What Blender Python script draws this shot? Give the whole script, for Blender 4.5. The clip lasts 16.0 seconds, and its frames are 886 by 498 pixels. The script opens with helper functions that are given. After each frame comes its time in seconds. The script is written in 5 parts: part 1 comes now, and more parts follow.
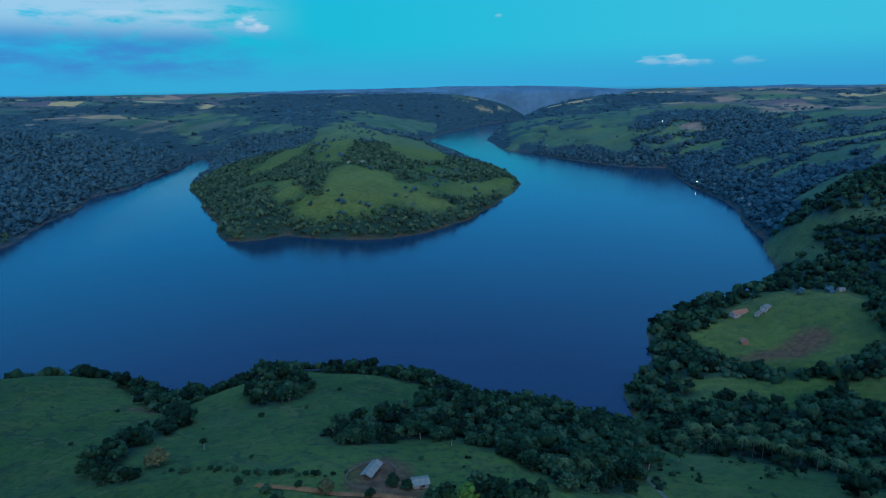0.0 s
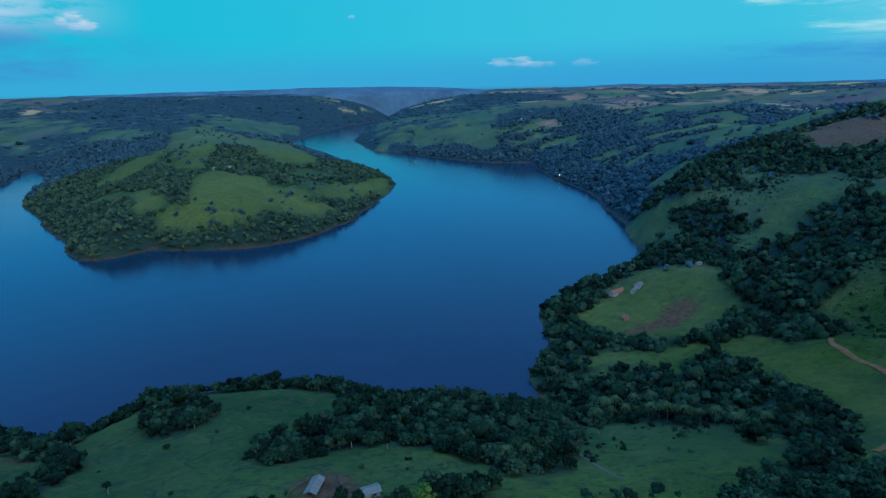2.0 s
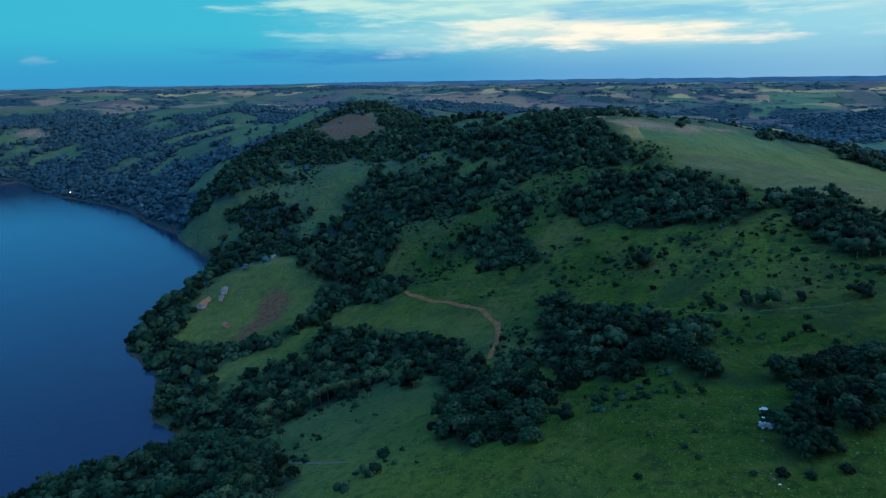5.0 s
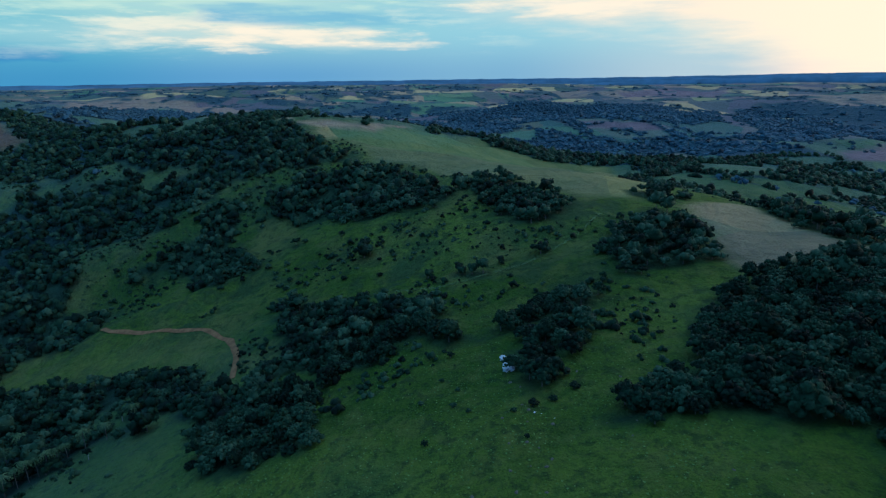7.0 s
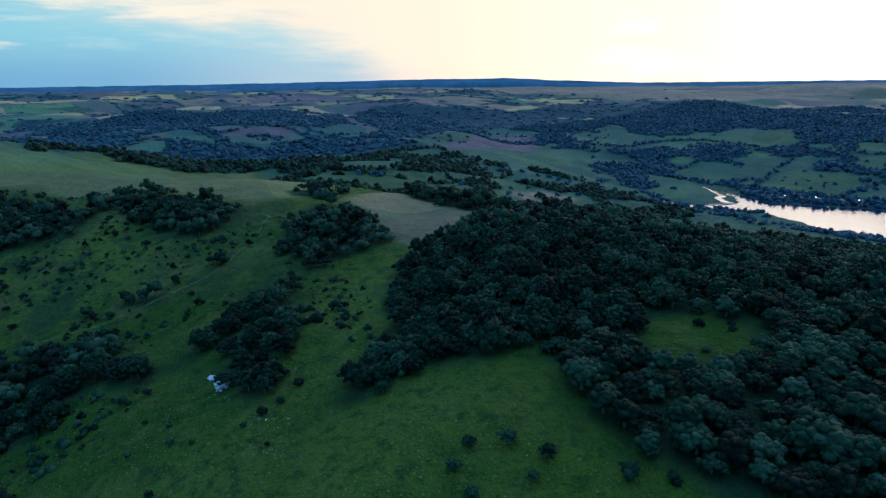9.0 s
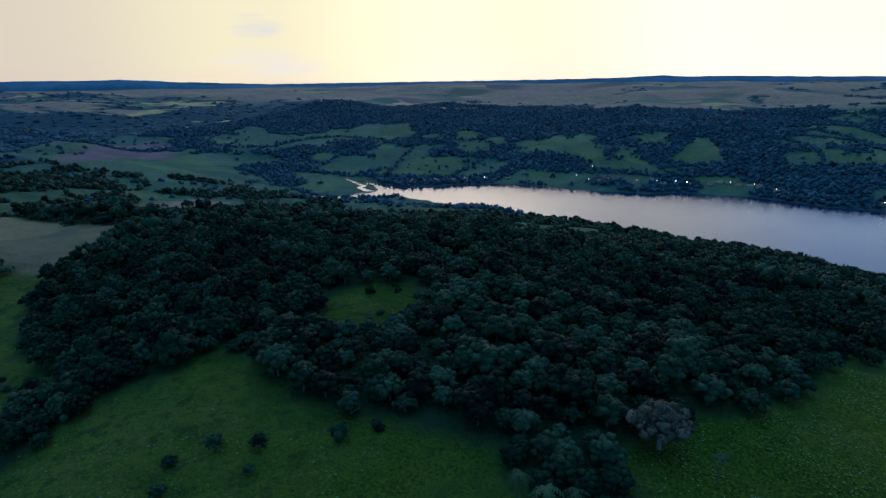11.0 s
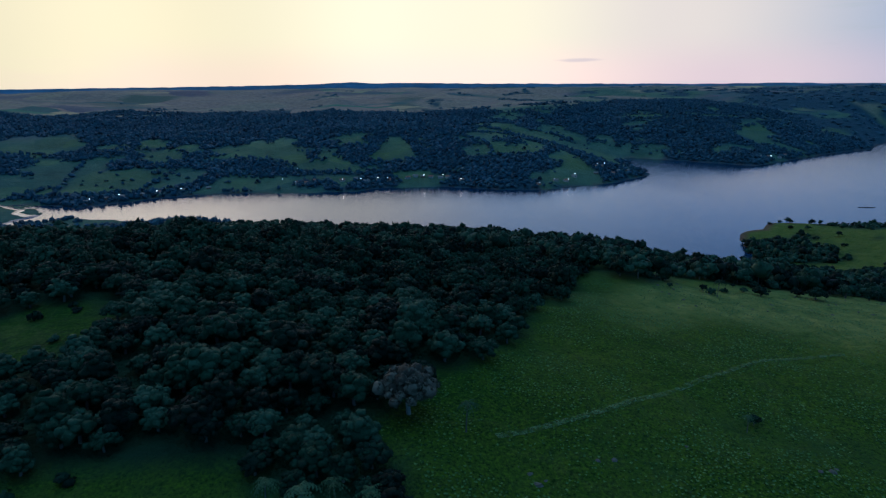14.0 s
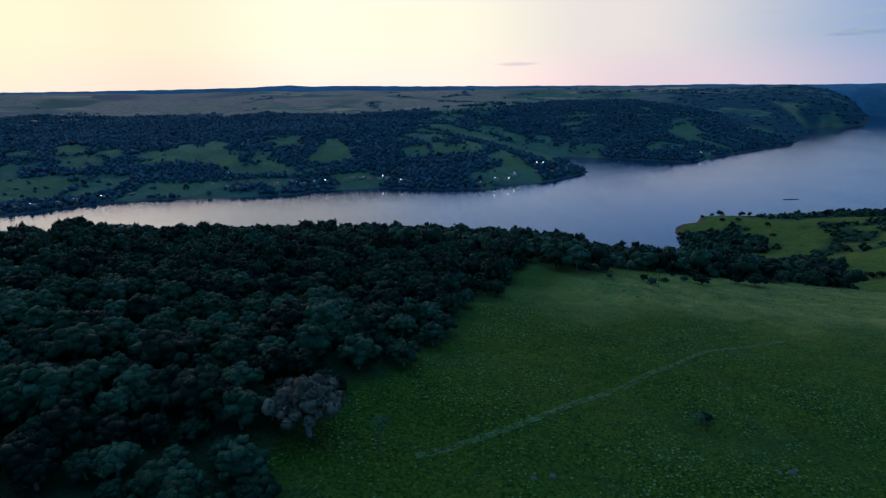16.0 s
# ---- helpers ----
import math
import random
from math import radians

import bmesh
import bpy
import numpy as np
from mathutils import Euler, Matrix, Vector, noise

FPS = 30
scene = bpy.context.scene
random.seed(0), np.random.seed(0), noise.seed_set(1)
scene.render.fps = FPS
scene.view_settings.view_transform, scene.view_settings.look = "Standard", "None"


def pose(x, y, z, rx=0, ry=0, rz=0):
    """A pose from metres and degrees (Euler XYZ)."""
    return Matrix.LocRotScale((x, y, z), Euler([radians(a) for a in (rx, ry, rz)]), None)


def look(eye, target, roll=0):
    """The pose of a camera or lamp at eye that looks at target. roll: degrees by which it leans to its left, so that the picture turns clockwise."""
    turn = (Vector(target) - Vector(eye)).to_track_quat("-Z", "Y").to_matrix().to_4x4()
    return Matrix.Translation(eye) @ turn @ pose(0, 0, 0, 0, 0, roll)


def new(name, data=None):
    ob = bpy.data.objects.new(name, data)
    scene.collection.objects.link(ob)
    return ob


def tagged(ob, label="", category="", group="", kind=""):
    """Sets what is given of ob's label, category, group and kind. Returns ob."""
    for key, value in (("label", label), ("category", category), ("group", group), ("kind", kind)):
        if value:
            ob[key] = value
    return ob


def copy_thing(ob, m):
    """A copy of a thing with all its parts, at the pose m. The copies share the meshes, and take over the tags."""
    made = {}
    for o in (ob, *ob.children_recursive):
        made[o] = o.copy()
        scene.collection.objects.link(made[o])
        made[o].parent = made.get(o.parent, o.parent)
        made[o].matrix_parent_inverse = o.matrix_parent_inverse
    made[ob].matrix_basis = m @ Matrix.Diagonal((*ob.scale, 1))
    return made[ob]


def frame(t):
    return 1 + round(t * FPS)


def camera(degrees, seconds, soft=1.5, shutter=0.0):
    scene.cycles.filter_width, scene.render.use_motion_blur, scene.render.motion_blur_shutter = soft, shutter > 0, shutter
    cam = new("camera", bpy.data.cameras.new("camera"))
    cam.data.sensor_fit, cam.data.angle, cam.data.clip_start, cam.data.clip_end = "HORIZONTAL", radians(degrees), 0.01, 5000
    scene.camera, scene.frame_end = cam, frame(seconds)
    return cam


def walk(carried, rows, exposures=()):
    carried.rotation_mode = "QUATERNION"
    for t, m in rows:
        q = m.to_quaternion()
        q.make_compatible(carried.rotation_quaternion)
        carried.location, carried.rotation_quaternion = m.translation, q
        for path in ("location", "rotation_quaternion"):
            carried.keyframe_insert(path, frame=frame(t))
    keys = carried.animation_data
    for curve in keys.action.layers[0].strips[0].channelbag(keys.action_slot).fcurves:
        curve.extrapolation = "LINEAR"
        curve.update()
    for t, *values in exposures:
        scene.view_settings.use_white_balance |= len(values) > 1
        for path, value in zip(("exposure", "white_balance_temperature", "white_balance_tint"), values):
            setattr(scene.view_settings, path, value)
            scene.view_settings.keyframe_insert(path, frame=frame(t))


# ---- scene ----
cam = camera(74.43, 16.0, soft=1.3)
ROWS = [
    (0.0, 0.00, 0.00, 240.00, 0.00, -15.78, 0.74),
    (0.5, -5.89, 1.21, 239.12, -1.89, -15.78, 0.75),
    (1.0, -12.20, 2.70, 238.32, -4.35, -15.79, 0.80),
    (1.5, -18.74, 4.60, 237.64, -7.94, -15.81, 0.91),
    (2.0, -25.34, 7.05, 237.00, -13.39, -15.85, 1.05),
    (2.5, -32.08, 10.28, 236.59, -20.86, -15.90, 1.16),
    (3.0, -39.15, 14.41, 236.20, -28.98, -15.99, 1.29),
    (5.5, -78.90, 50.86, 238.12, -67.59, -16.36, 0.58),
    (6.0, -80.11, 55.28, 237.38, -75.30, -16.36, 0.63),
    (6.5, -80.69, 59.71, 236.66, -82.90, -16.39, 0.64),
    (7.0, -80.35, 64.36, 235.93, -90.60, -16.41, 0.65),
    (7.5, -80.49, 69.10, 235.52, -98.64, -16.42, 0.64),
    (8.0, -79.90, 73.22, 235.01, -107.10, -16.40, 0.62),
    (8.5, -79.31, 77.75, 234.27, -116.22, -16.30, 0.64),
    (9.0, -79.21, 81.27, 233.83, -125.31, -16.23, 0.76),
    (9.5, -79.58, 84.15, 233.38, -134.53, -16.28, 0.91),
    (10.0, -79.90, 87.17, 232.81, -143.60, -16.39, 1.05),
    (12.5, -76.19, 88.68, 225.47, -177.02, -16.25, 0.22),
    (13.0, -75.34, 86.40, 223.53, -181.71, -16.21, 0.33),
    (13.5, -75.48, 81.97, 220.85, -185.54, -16.16, 0.41),
    (14.0, -76.24, 77.19, 218.12, -187.69, -16.07, 0.50),
    (14.5, -77.77, 72.44, 215.62, -189.22, -15.98, 0.56),
    (15.0, -80.19, 67.64, 213.20, -190.69, -15.88, 0.62),
    (15.5, -83.38, 63.07, 210.91, -192.04, -15.80, 0.67),
    (16.0, -87.26, 58.90, 208.50, -193.30, -15.77, 0.70),
]
walk(cam, [(t, pose(x, y, z, 90 + pitch, roll, yaw)) for t, x, y, z, yaw, pitch, roll in ROWS],
     exposures=[(0, 0.26, 6050, 10), (3, 0.3, 6150, 10), (5.5, 0.16, 6300, 10), (6.5, 0.12, 6300, 10), (7.5, 0.08, 6250, 10), (8.5, 0.14, 6100, 10), (10, -0.12, 6000, 10), (12.5, -0.7, 5900, 10), (14, -0.7, 5850, 10), (16, -0.66, 5850, 10)])

# ---- sky and light: dusk, the glow of the set sun to the south ----
GLOW = (0.342, -0.940)          # horizontal direction of the sunset
world = bpy.data.worlds.new("dusk_sky")
scene.world = world
world.use_nodes = True


class Nodes:
    """Short hand for building a node tree."""

    def __init__(self, tree):
        self.tree = tree
        tree.nodes.clear()

    def add(self, kind, inputs=None, **fields):
        node = self.tree.nodes.new(kind)
        for key, value in fields.items():
            setattr(node, key, value)
        for key, value in (inputs or {}).items():
            if hasattr(value, "is_output"):
                self.tree.links.new(value, node.inputs[key])
            else:
                node.inputs[key].default_value = value
        return node

    def math(self, op, a, b=0.0, c=0.0, clamp=False):
        return self.add("ShaderNodeMath", {0: a, 1: b, 2: c}, operation=op, use_clamp=clamp).outputs[0]

    def step(self, value, low, high, to_low=0.0, to_high=1.0):
        return self.add("ShaderNodeMapRange", {0: value, 1: low, 2: high, 3: to_low, 4: to_high}, interpolation_type="SMOOTHSTEP").outputs[0]

    def mix(self, fac, a, b, blend="MIX"):
        return self.add("ShaderNodeMix", {0: fac, 6: a, 7: b}, data_type="RGBA", blend_type=blend).outputs[2]

    def noise(self, vector, scale, detail=4.0, rough=0.55, dims="3D"):
        return self.add("ShaderNodeTexNoise", {"Vector": vector, "Scale": scale, "Detail": detail, "Roughness": rough}, noise_dimensions=dims).outputs[0]

    def ramp(self, fac, stops, smoothly=True):
        node = self.add("ShaderNodeValToRGB", {0: fac})
        node.color_ramp.interpolation = "EASE" if smoothly else "LINEAR"
        points = node.color_ramp.elements
        while len(points) < len(stops):
            points.new(0.5)
        for point, (at, colour) in zip(points, stops):
            point.position, point.color = at, (*colour, 1)
        return node.outputs[0]


def build_sky():
    n = Nodes(world.node_tree)
    way = n.add("ShaderNodeTexCoord").outputs["Generated"]
    x, y, z = n.add("ShaderNodeSeparateXYZ", {0: way}).outputs
    level = n.math("SQRT", n.math("ADD", n.math("MULTIPLY", x, x), n.math("MULTIPLY", y, y)))
    up = n.math("DIVIDE", z, n.math("MAXIMUM", level, 0.001))              # tangent of the elevation
    toward = n.math("DIVIDE", n.math("ADD", n.math("MULTIPLY", x, GLOW[0]), n.math("MULTIPLY", y, GLOW[1])), n.math("MAXIMUM", level, 0.001))
    turn = n.math("ARCCOSINE", n.math("MULTIPLY", toward, 0.9999))         # radians away from the glow
    part = n.math("DIVIDE", turn, math.pi)
    west = n.math("SUBTRACT", n.math("MULTIPLY", x, GLOW[1]), n.math("MULTIPLY", y, GLOW[0]))   # positive: west of the glow
    bearing = n.math("ARCTAN2", n.math("MULTIPLY", x, -1.0), y)             # radians left of north
    high = n.ramp(part, [(0.0, (1.75, 1.50, 0.96)), (0.10, (1.32, 1.15, 0.75)), (0.20, (1.04, 0.89, 0.66)), (0.25, (0.42, 0.66, 0.70)), (0.36, (0.29, 0.59, 0.68)), (0.475, (0.28, 0.58, 0.63)), (0.57, (0.12, 0.48, 0.60)), (0.667, (0.05, 0.43, 0.57)), (1.0, (0.02, 0.40, 0.53))])
    low = n.ramp(part, [(0.0, (1.75, 1.36, 1.0)), (0.10, (1.32, 1.06, 0.78)), (0.20, (1.02, 0.80, 0.66)), (0.25, (0.45, 0.59, 0.65)), (0.36, (0.20, 0.42, 0.60)), (0.475, (0.12, 0.34, 0.58)), (0.57, (0.06, 0.29, 0.52)), (0.667, (0.04, 0.29, 0.52)), (1.0, (0.04, 0.33, 0.53))])
    lilac = n.ramp(part, [(0.0, (2.1, 1.85, 1.25)), (0.18, (1.75, 1.55, 1.10)), (0.27, (1.38, 1.20, 1.04)), (0.40, (0.48, 0.64, 0.90)), (0.6, (0.08, 0.32, 0.58)), (1.0, (0.02, 0.42, 0.66))])
    rose = n.ramp(part, [(0.0, (2.1, 1.58, 1.15)), (0.18, (1.95, 1.45, 1.15)), (0.30, (1.30, 1.02, 1.02)), (0.42, (0.58, 0.65, 0.90)), (0.6, (0.10, 0.33, 0.55)), (1.0, (0.03, 0.30, 0.55))])
    low = n.mix(n.step(west, 0.05, 0.4), low, rose)
    high = n.mix(n.step(west, 0.05, 0.4), high, lilac)
    sky = n.mix(n.step(up, 0.0, 0.075), low, high)
    drift = n.noise(n.add("ShaderNodeCombineXYZ", {0: n.math("MULTIPLY", bearing, 5.0), 1: n.math("MULTIPLY", up, 34.0), 2: 0.7}).outputs[0], 1.5, 7.0, 0.62)
    # the sunlit cloud sheet, whose edge climbs away from the glow above the blue bank
    edge = n.math("ADD", n.ramp(part, [(0.20, (0.0, 0.0, 0.0)), (0.235, (0.035, 0.035, 0.035)), (0.28, (0.080, 0.080, 0.080)), (0.36, (0.108, 0.108, 0.108)), (0.5, (0.16, 0.16, 0.16))], False), n.math("MULTIPLY", n.math("SUBTRACT", drift, 0.5), 0.10))
    sheet = n.math("MULTIPLY", n.step(n.math("SUBTRACT", up, edge), -0.045, 0.045), n.math("MULTIPLY", n.step(west, 0.05, -0.1), n.step(part, 0.42, 0.33)))
    sky = n.mix(sheet, sky, n.ramp(part, [(0.0, (1.75, 1.50, 0.96)), (0.10, (1.32, 1.15, 0.75)), (0.20, (1.04, 0.88, 0.66)), (0.28, (0.98, 0.83, 0.65)), (0.40, (0.90, 0.82, 0.66))]))
    dome = n.ramp(part, [(0.0, (0.20, 0.32, 0.68)), (0.4, (0.08, 0.22, 0.62)), (0.8, (0.07, 0.165, 0.44)), (1.0, (0.075, 0.155, 0.43))])
    veil = n.ramp(part, [(0.0, (2.3, 1.9, 1.5)), (0.10, (1.5, 1.4, 1.25)), (0.20, (0.76, 1.03, 1.46)), (0.32, (0.42, 0.72, 1.26)), (0.5, (0.18, 0.42, 0.82)), (0.7, (0.05, 0.37, 0.78)), (1.0, (0.03, 0.35, 0.76))])
    sky = n.mix(n.step(up, 0.115, 0.19), sky, veil)
    sky = n.mix(n.step(up, 0.17, 0.60), sky, dome)
    sky = n.mix(n.step(up, 0.9, 2.0), sky, (0.31, 0.88, 1.60, 1))
    # drifting cloud streaks, drawn out along the horizon
    streak = n.math("MULTIPLY", n.step(drift, 0.50, 0.72), n.step(up, 0.03, 0.06))
    streak = n.math("MULTIPLY", n.math("MULTIPLY", streak, n.step(part, 0.66, 0.52)), n.step(part, 0.30, 0.40))
    sky = n.mix(n.math("MULTIPLY", streak, 0.55), sky, (0.66, 0.78, 0.70, 1))
    CREAM, SLATE, DEEP = (1.0, 0.87, 0.68, 1), (0.17, 0.47, 0.64, 1), (0.04, 0.24, 0.51, 1)
    for at, rise, wide, tall, bright, colour in ((-1.15, 0.120, 0.34, 0.045, 0.7, (0.66, 0.84, 0.68, 1)), (-0.86, 0.036, 0.17, 0.012, 0.75, DEEP), (-1.05, 0.064, 0.20, 0.024, 0.55, (0.55, 0.74, 0.70, 1)), (-1.20, 0.072, 0.16, 0.024, 0.6, CREAM),
                                                 (-1.33, 0.064, 0.15, 0.018, 0.8, CREAM), (-1.43, 0.051, 0.11, 0.008, 0.85, CREAM), (-1.40, 0.090, 0.17, 0.011, 0.9, SLATE), (-1.30, 0.104, 0.10, 0.008, 0.8, SLATE), (-1.80, 0.104, 0.16, 0.012, 0.8, CREAM),
                                                 (-2.49, 0.078, 0.035, 0.016, 0.75, (1.05, 1.0, 0.96, 1)), (-2.50, 0.022, 0.07, 0.020, 0.6, (1.25, 1.10, 1.05, 1)), (2.79, 0.030, 0.03, 0.0025, 0.5, (0.9, 0.8, 0.9, 1)), (2.32, 0.061, 0.035, 0.0045, 0.8, (0.30, 0.42, 0.72, 1))):
        dx = n.math("DIVIDE", n.math("SUBTRACT", bearing, at), wide)
        dy = n.math("DIVIDE", n.math("SUBTRACT", up, rise), tall)
        ball = n.math("ADD", n.math("ADD", n.math("MULTIPLY", dx, dx), n.math("MULTIPLY", dy, dy)), n.math("MULTIPLY", n.math("SUBTRACT", drift, 0.5), 7.0))
        sky = n.mix(n.math("MULTIPLY", n.step(ball, 1.8, -0.5), bright), sky, colour)
    # a bank of evening cumulus to the north
    cloud_at = n.add("ShaderNodeCombineXYZ", {0: n.math("MULTIPLY", bearing, 7.0), 1: n.math("MULTIPLY", up, 26.0), 2: 3.1}).outputs[0]
    puffs = n.noise(cloud_at, 1.5, 7.0, 0.6)
    body = n.math("MULTIPLY", n.step(bearing, 0.20, 0.42), n.math("MULTIPLY", n.step(up, 0.055, 0.075), n.step(n.math("ADD", up, n.math("MULTIPLY", puffs, -0.05)), 0.118, 0.088)))
    body = n.math("MULTIPLY", n.math("MULTIPLY", body, n.step(puffs, 0.32, 0.5)), n.step(bearing, 1.3, 0.9))
    sky = n.mix(n.math("MULTIPLY", body, 0.92), sky, n.mix(n.step(up, 0.06, 0.105), (0.06, 0.25, 0.48, 1), (0.30, 0.50, 0.64, 1)))
    shade = n.math("MULTIPLY", n.step(bearing, 0.1, 0.5), n.math("MULTIPLY", n.step(up, 0.0, 0.03), n.step(up, 0.085, 0.055)))
    shade = n.math("MULTIPLY", shade, n.step(bearing, 1.3, 0.9))
    sky = n.mix(n.math("MULTIPLY", shade, n.step(puffs, 0.3, 0.7)), sky, (0.045, 0.21, 0.48, 1))
    billow = n.noise(cloud_at, 6.0, 6.0, 0.65)
    for at, rise, wide, tall, bright in ((0.292, 0.086, 0.020, 0.010, 0.85), (0.300, 0.097, 0.013, 0.010, 0.9), (0.313, 0.090, 0.010, 0.008, 0.7), (0.40, 0.098, 0.05, 0.006, 0.35), (0.47, 0.101, 0.05, 0.006, 0.4),
                                         (0.505, 0.120, 0.03, 0.005, 0.5), (-0.33, 0.029, 0.022, 0.008, 0.42), (-0.36, 0.031, 0.02, 0.009, 0.42), (-0.385, 0.027, 0.03, 0.006, 0.3), (-0.46, 0.028, 0.02, 0.006, 0.2), (-0.09, 0.104, 0.006, 0.003, 0.3)):
        dx = n.math("DIVIDE", n.math("SUBTRACT", bearing, at), wide)
        dy = n.math("DIVIDE", n.math("SUBTRACT", up, rise), tall)
        ball = n.math("ADD", n.math("MULTIPLY", dx, dx), n.math("MULTIPLY", dy, dy))
        ball = n.math("ADD", ball, n.math("MULTIPLY", n.math("SUBTRACT", billow, 0.5), 4.5))
        lit = n.mix(n.step(dy, -1.0, 0.8), (0.16, 0.36, 0.56, 1), (0.56, 0.62, 0.68, 1))
        sky = n.mix(n.math("MULTIPLY", n.step(ball, 1.3, -0.2), bright), sky, lit)
    ground_haze = n.step(up, -0.02, -0.004)
    sky = n.mix(ground_haze, (0.03, 0.07, 0.13, 1), sky)
    back = n.add("ShaderNodeBackground", {0: sky, 1: 1.0}).outputs[0]
    n.add("ShaderNodeOutputWorld", {0: back})


build_sky()
sun = new("sun", bpy.data.lights.new("sun", "SUN"))
sun.data.energy, sun.data.angle, sun.data.color = 0.5, radians(36), (1.0, 0.90, 0.74)
sun.matrix_world = look((GLOW[0] * 100, GLOW[1] * 100, 58), (0, 0, 0))

# ---- materials ----


def material(name, rough=0.9, spec=0.2):
    m = bpy.data.materials.new(name)
    m.use_nodes = True
    n = Nodes(m.node_tree)
    shader = n.add("ShaderNodeBsdfPrincipled", {"Roughness": rough, "Specular IOR Level": spec})
    n.add("ShaderNodeOutputMaterial", {0: shader.outputs[0]})
    return m, n, shader


def plain(name, colour, rough=0.7, metal=0.0, grain=0.25, size=3.0, spec=0.3):
    """A painted, wooden or metal surface with blotches and fine grain."""
    m, n, shader = material(name, rough, spec)
    at = n.add("ShaderNodeTexCoord").outputs["Object"]
    blotch = n.noise(at, 1 / size, 5.0)
    fine = n.noise(at, 6 / size, 3.0)
    tone = n.math("ADD", n.math("MULTIPLY", blotch, 0.7), n.math("MULTIPLY", fine, 0.3))
    dark = tuple(c * (1 - grain) for c in colour)
    light = tuple(min(1, c * (1 + grain)) for c in colour)
    n.tree.links.new(n.ramp(tone, [(0.3, dark), (0.7, light)]), shader.inputs["Base Color"])
    shader.inputs["Metallic"].default_value = metal
    n.tree.links.new(n.add("ShaderNodeBump", {"Strength": 0.25, "Height": fine}).outputs[0], shader.inputs["Normal"])
    return m


def ground_material():
    m, n, shader = material("ground", 0.85, 0.05)
    at = n.add("ShaderNodeNewGeometry").outputs["Position"]
    wide, patch, tuft, blade = n.noise(at, 0.006, 4), n.noise(at, 0.035, 5, 0.6), n.noise(at, 0.30, 5, 0.65), n.noise(at, 1.25, 4, 0.7)
    grass = n.ramp(patch, [(0.25, (0.016, 0.050, 0.011)), (0.5, (0.034, 0.086, 0.015)), (0.75, (0.072, 0.120, 0.022))])
    turf = n.add("ShaderNodeAttribute", attribute_name="turf").outputs["Fac"]
    grass = n.mix(n.step(wide, 0.42, 0.66), grass, (0.11, 0.170, 0.034, 1))
    grass = n.mix(n.math("MULTIPLY", n.step(tuft, 0.46, 0.66), 0.6), grass, (0.020, 0.055, 0.017, 1))
    grass = n.mix(n.math("MULTIPLY", n.step(blade, 0.49, 0.62), n.math("ADD", n.math("MULTIPLY", turf, 0.45), 0.4)), grass, (0.088, 0.165, 0.018, 1))
    grass = n.mix(n.math("MULTIPLY", n.step(blade, 0.47, 0.36), n.math("ADD", n.math("MULTIPLY", turf, 0.6), 0.3)), grass, (0.011, 0.038, 0.009, 1))
    worn = n.math("SUBTRACT", n.noise(at, 0.022, 3, 0.5), 0.5)
    hummocks = n.add("ShaderNodeAttribute", attribute_name="hummocks").outputs["Fac"]
    grass = n.mix(n.math("MULTIPLY", n.step(n.math("ABSOLUTE", worn), 0.014, 0.004), n.math("ADD", n.math("MULTIPLY", hummocks, 0.45), 0.15)), grass, (0.10, 0.12, 0.055, 1))
    # Dark line beside the pale one paints the shaded edge of terracette steps.
    grass = n.mix(n.math("MULTIPLY", n.step(n.math("ABSOLUTE", n.math("ADD", worn, -0.018)), 0.016, 0.003), n.math("MULTIPLY", hummocks, 0.6)), grass, (0.012, 0.032, 0.014, 1))
    rough_slope = n.add("ShaderNodeAttribute", attribute_name="rough_slope").outputs["Fac"]
    grass = n.mix(n.math("MULTIPLY", n.math("MULTIPLY", n.step(n.noise(at, 0.028, 6, 0.7), 0.47, 0.60), rough_slope), 0.75), grass, (0.024, 0.056, 0.030, 1))
    grass = n.mix(n.math("MULTIPLY", n.math("MULTIPLY", n.step(n.noise(at, 0.017, 4, 0.6), 0.50, 0.66), rough_slope), 0.7), grass, (0.125, 0.140, 0.052, 1))
    grass = n.mix(n.math("MULTIPLY", n.step(n.noise(at, 0.012, 5, 0.65), 0.5, 0.66), 0.7), grass, (0.030, 0.080, 0.030, 1))
    bare = n.math("SUBTRACT", 1.0, turf)
    grass = n.mix(n.math("MULTIPLY", n.math("MULTIPLY", n.step(n.noise(at, 0.065, 7, 0.72), 0.50, 0.62), bare), 0.55), grass, (0.095, 0.130, 0.036, 1))
    grass = n.mix(n.math("MULTIPLY", n.math("MULTIPLY", n.step(n.noise(at, 0.16, 6, 0.7), 0.52, 0.62), bare), 0.65), grass, (0.016, 0.042, 0.018, 1))
    grass = n.mix(1.0, grass, n.mix(turf, (1.16, 1.0, 0.84, 1), (1.12, 0.95, 0.60, 1)), "MULTIPLY")
    wood = n.add("ShaderNodeAttribute", attribute_name="wood").outputs["Fac"]
    farm = n.add("ShaderNodeAttribute", attribute_name="farm").outputs["Fac"]
    soil = n.add("ShaderNodeAttribute", attribute_name="soil").outputs["Fac"]
    warp = n.add("ShaderNodeTexNoise", {"Vector": at, "Scale": 0.003, "Detail": 2.0}).outputs[1]
    moved = n.add("ShaderNodeVectorMath", {0: at, 1: n.add("ShaderNodeVectorMath", {0: warp, 1: (220, 220, 0)}, operation="MULTIPLY").outputs[0]}, operation="ADD").outputs[0]
    moved = n.add("ShaderNodeVectorMath", {0: moved, 1: (0.0042, 0.0058, 0.0)}, operation="MULTIPLY").outputs[0]
    cell = n.add("ShaderNodeTexVoronoi", {"Vector": moved, "Scale": 1.0}).outputs["Color"]
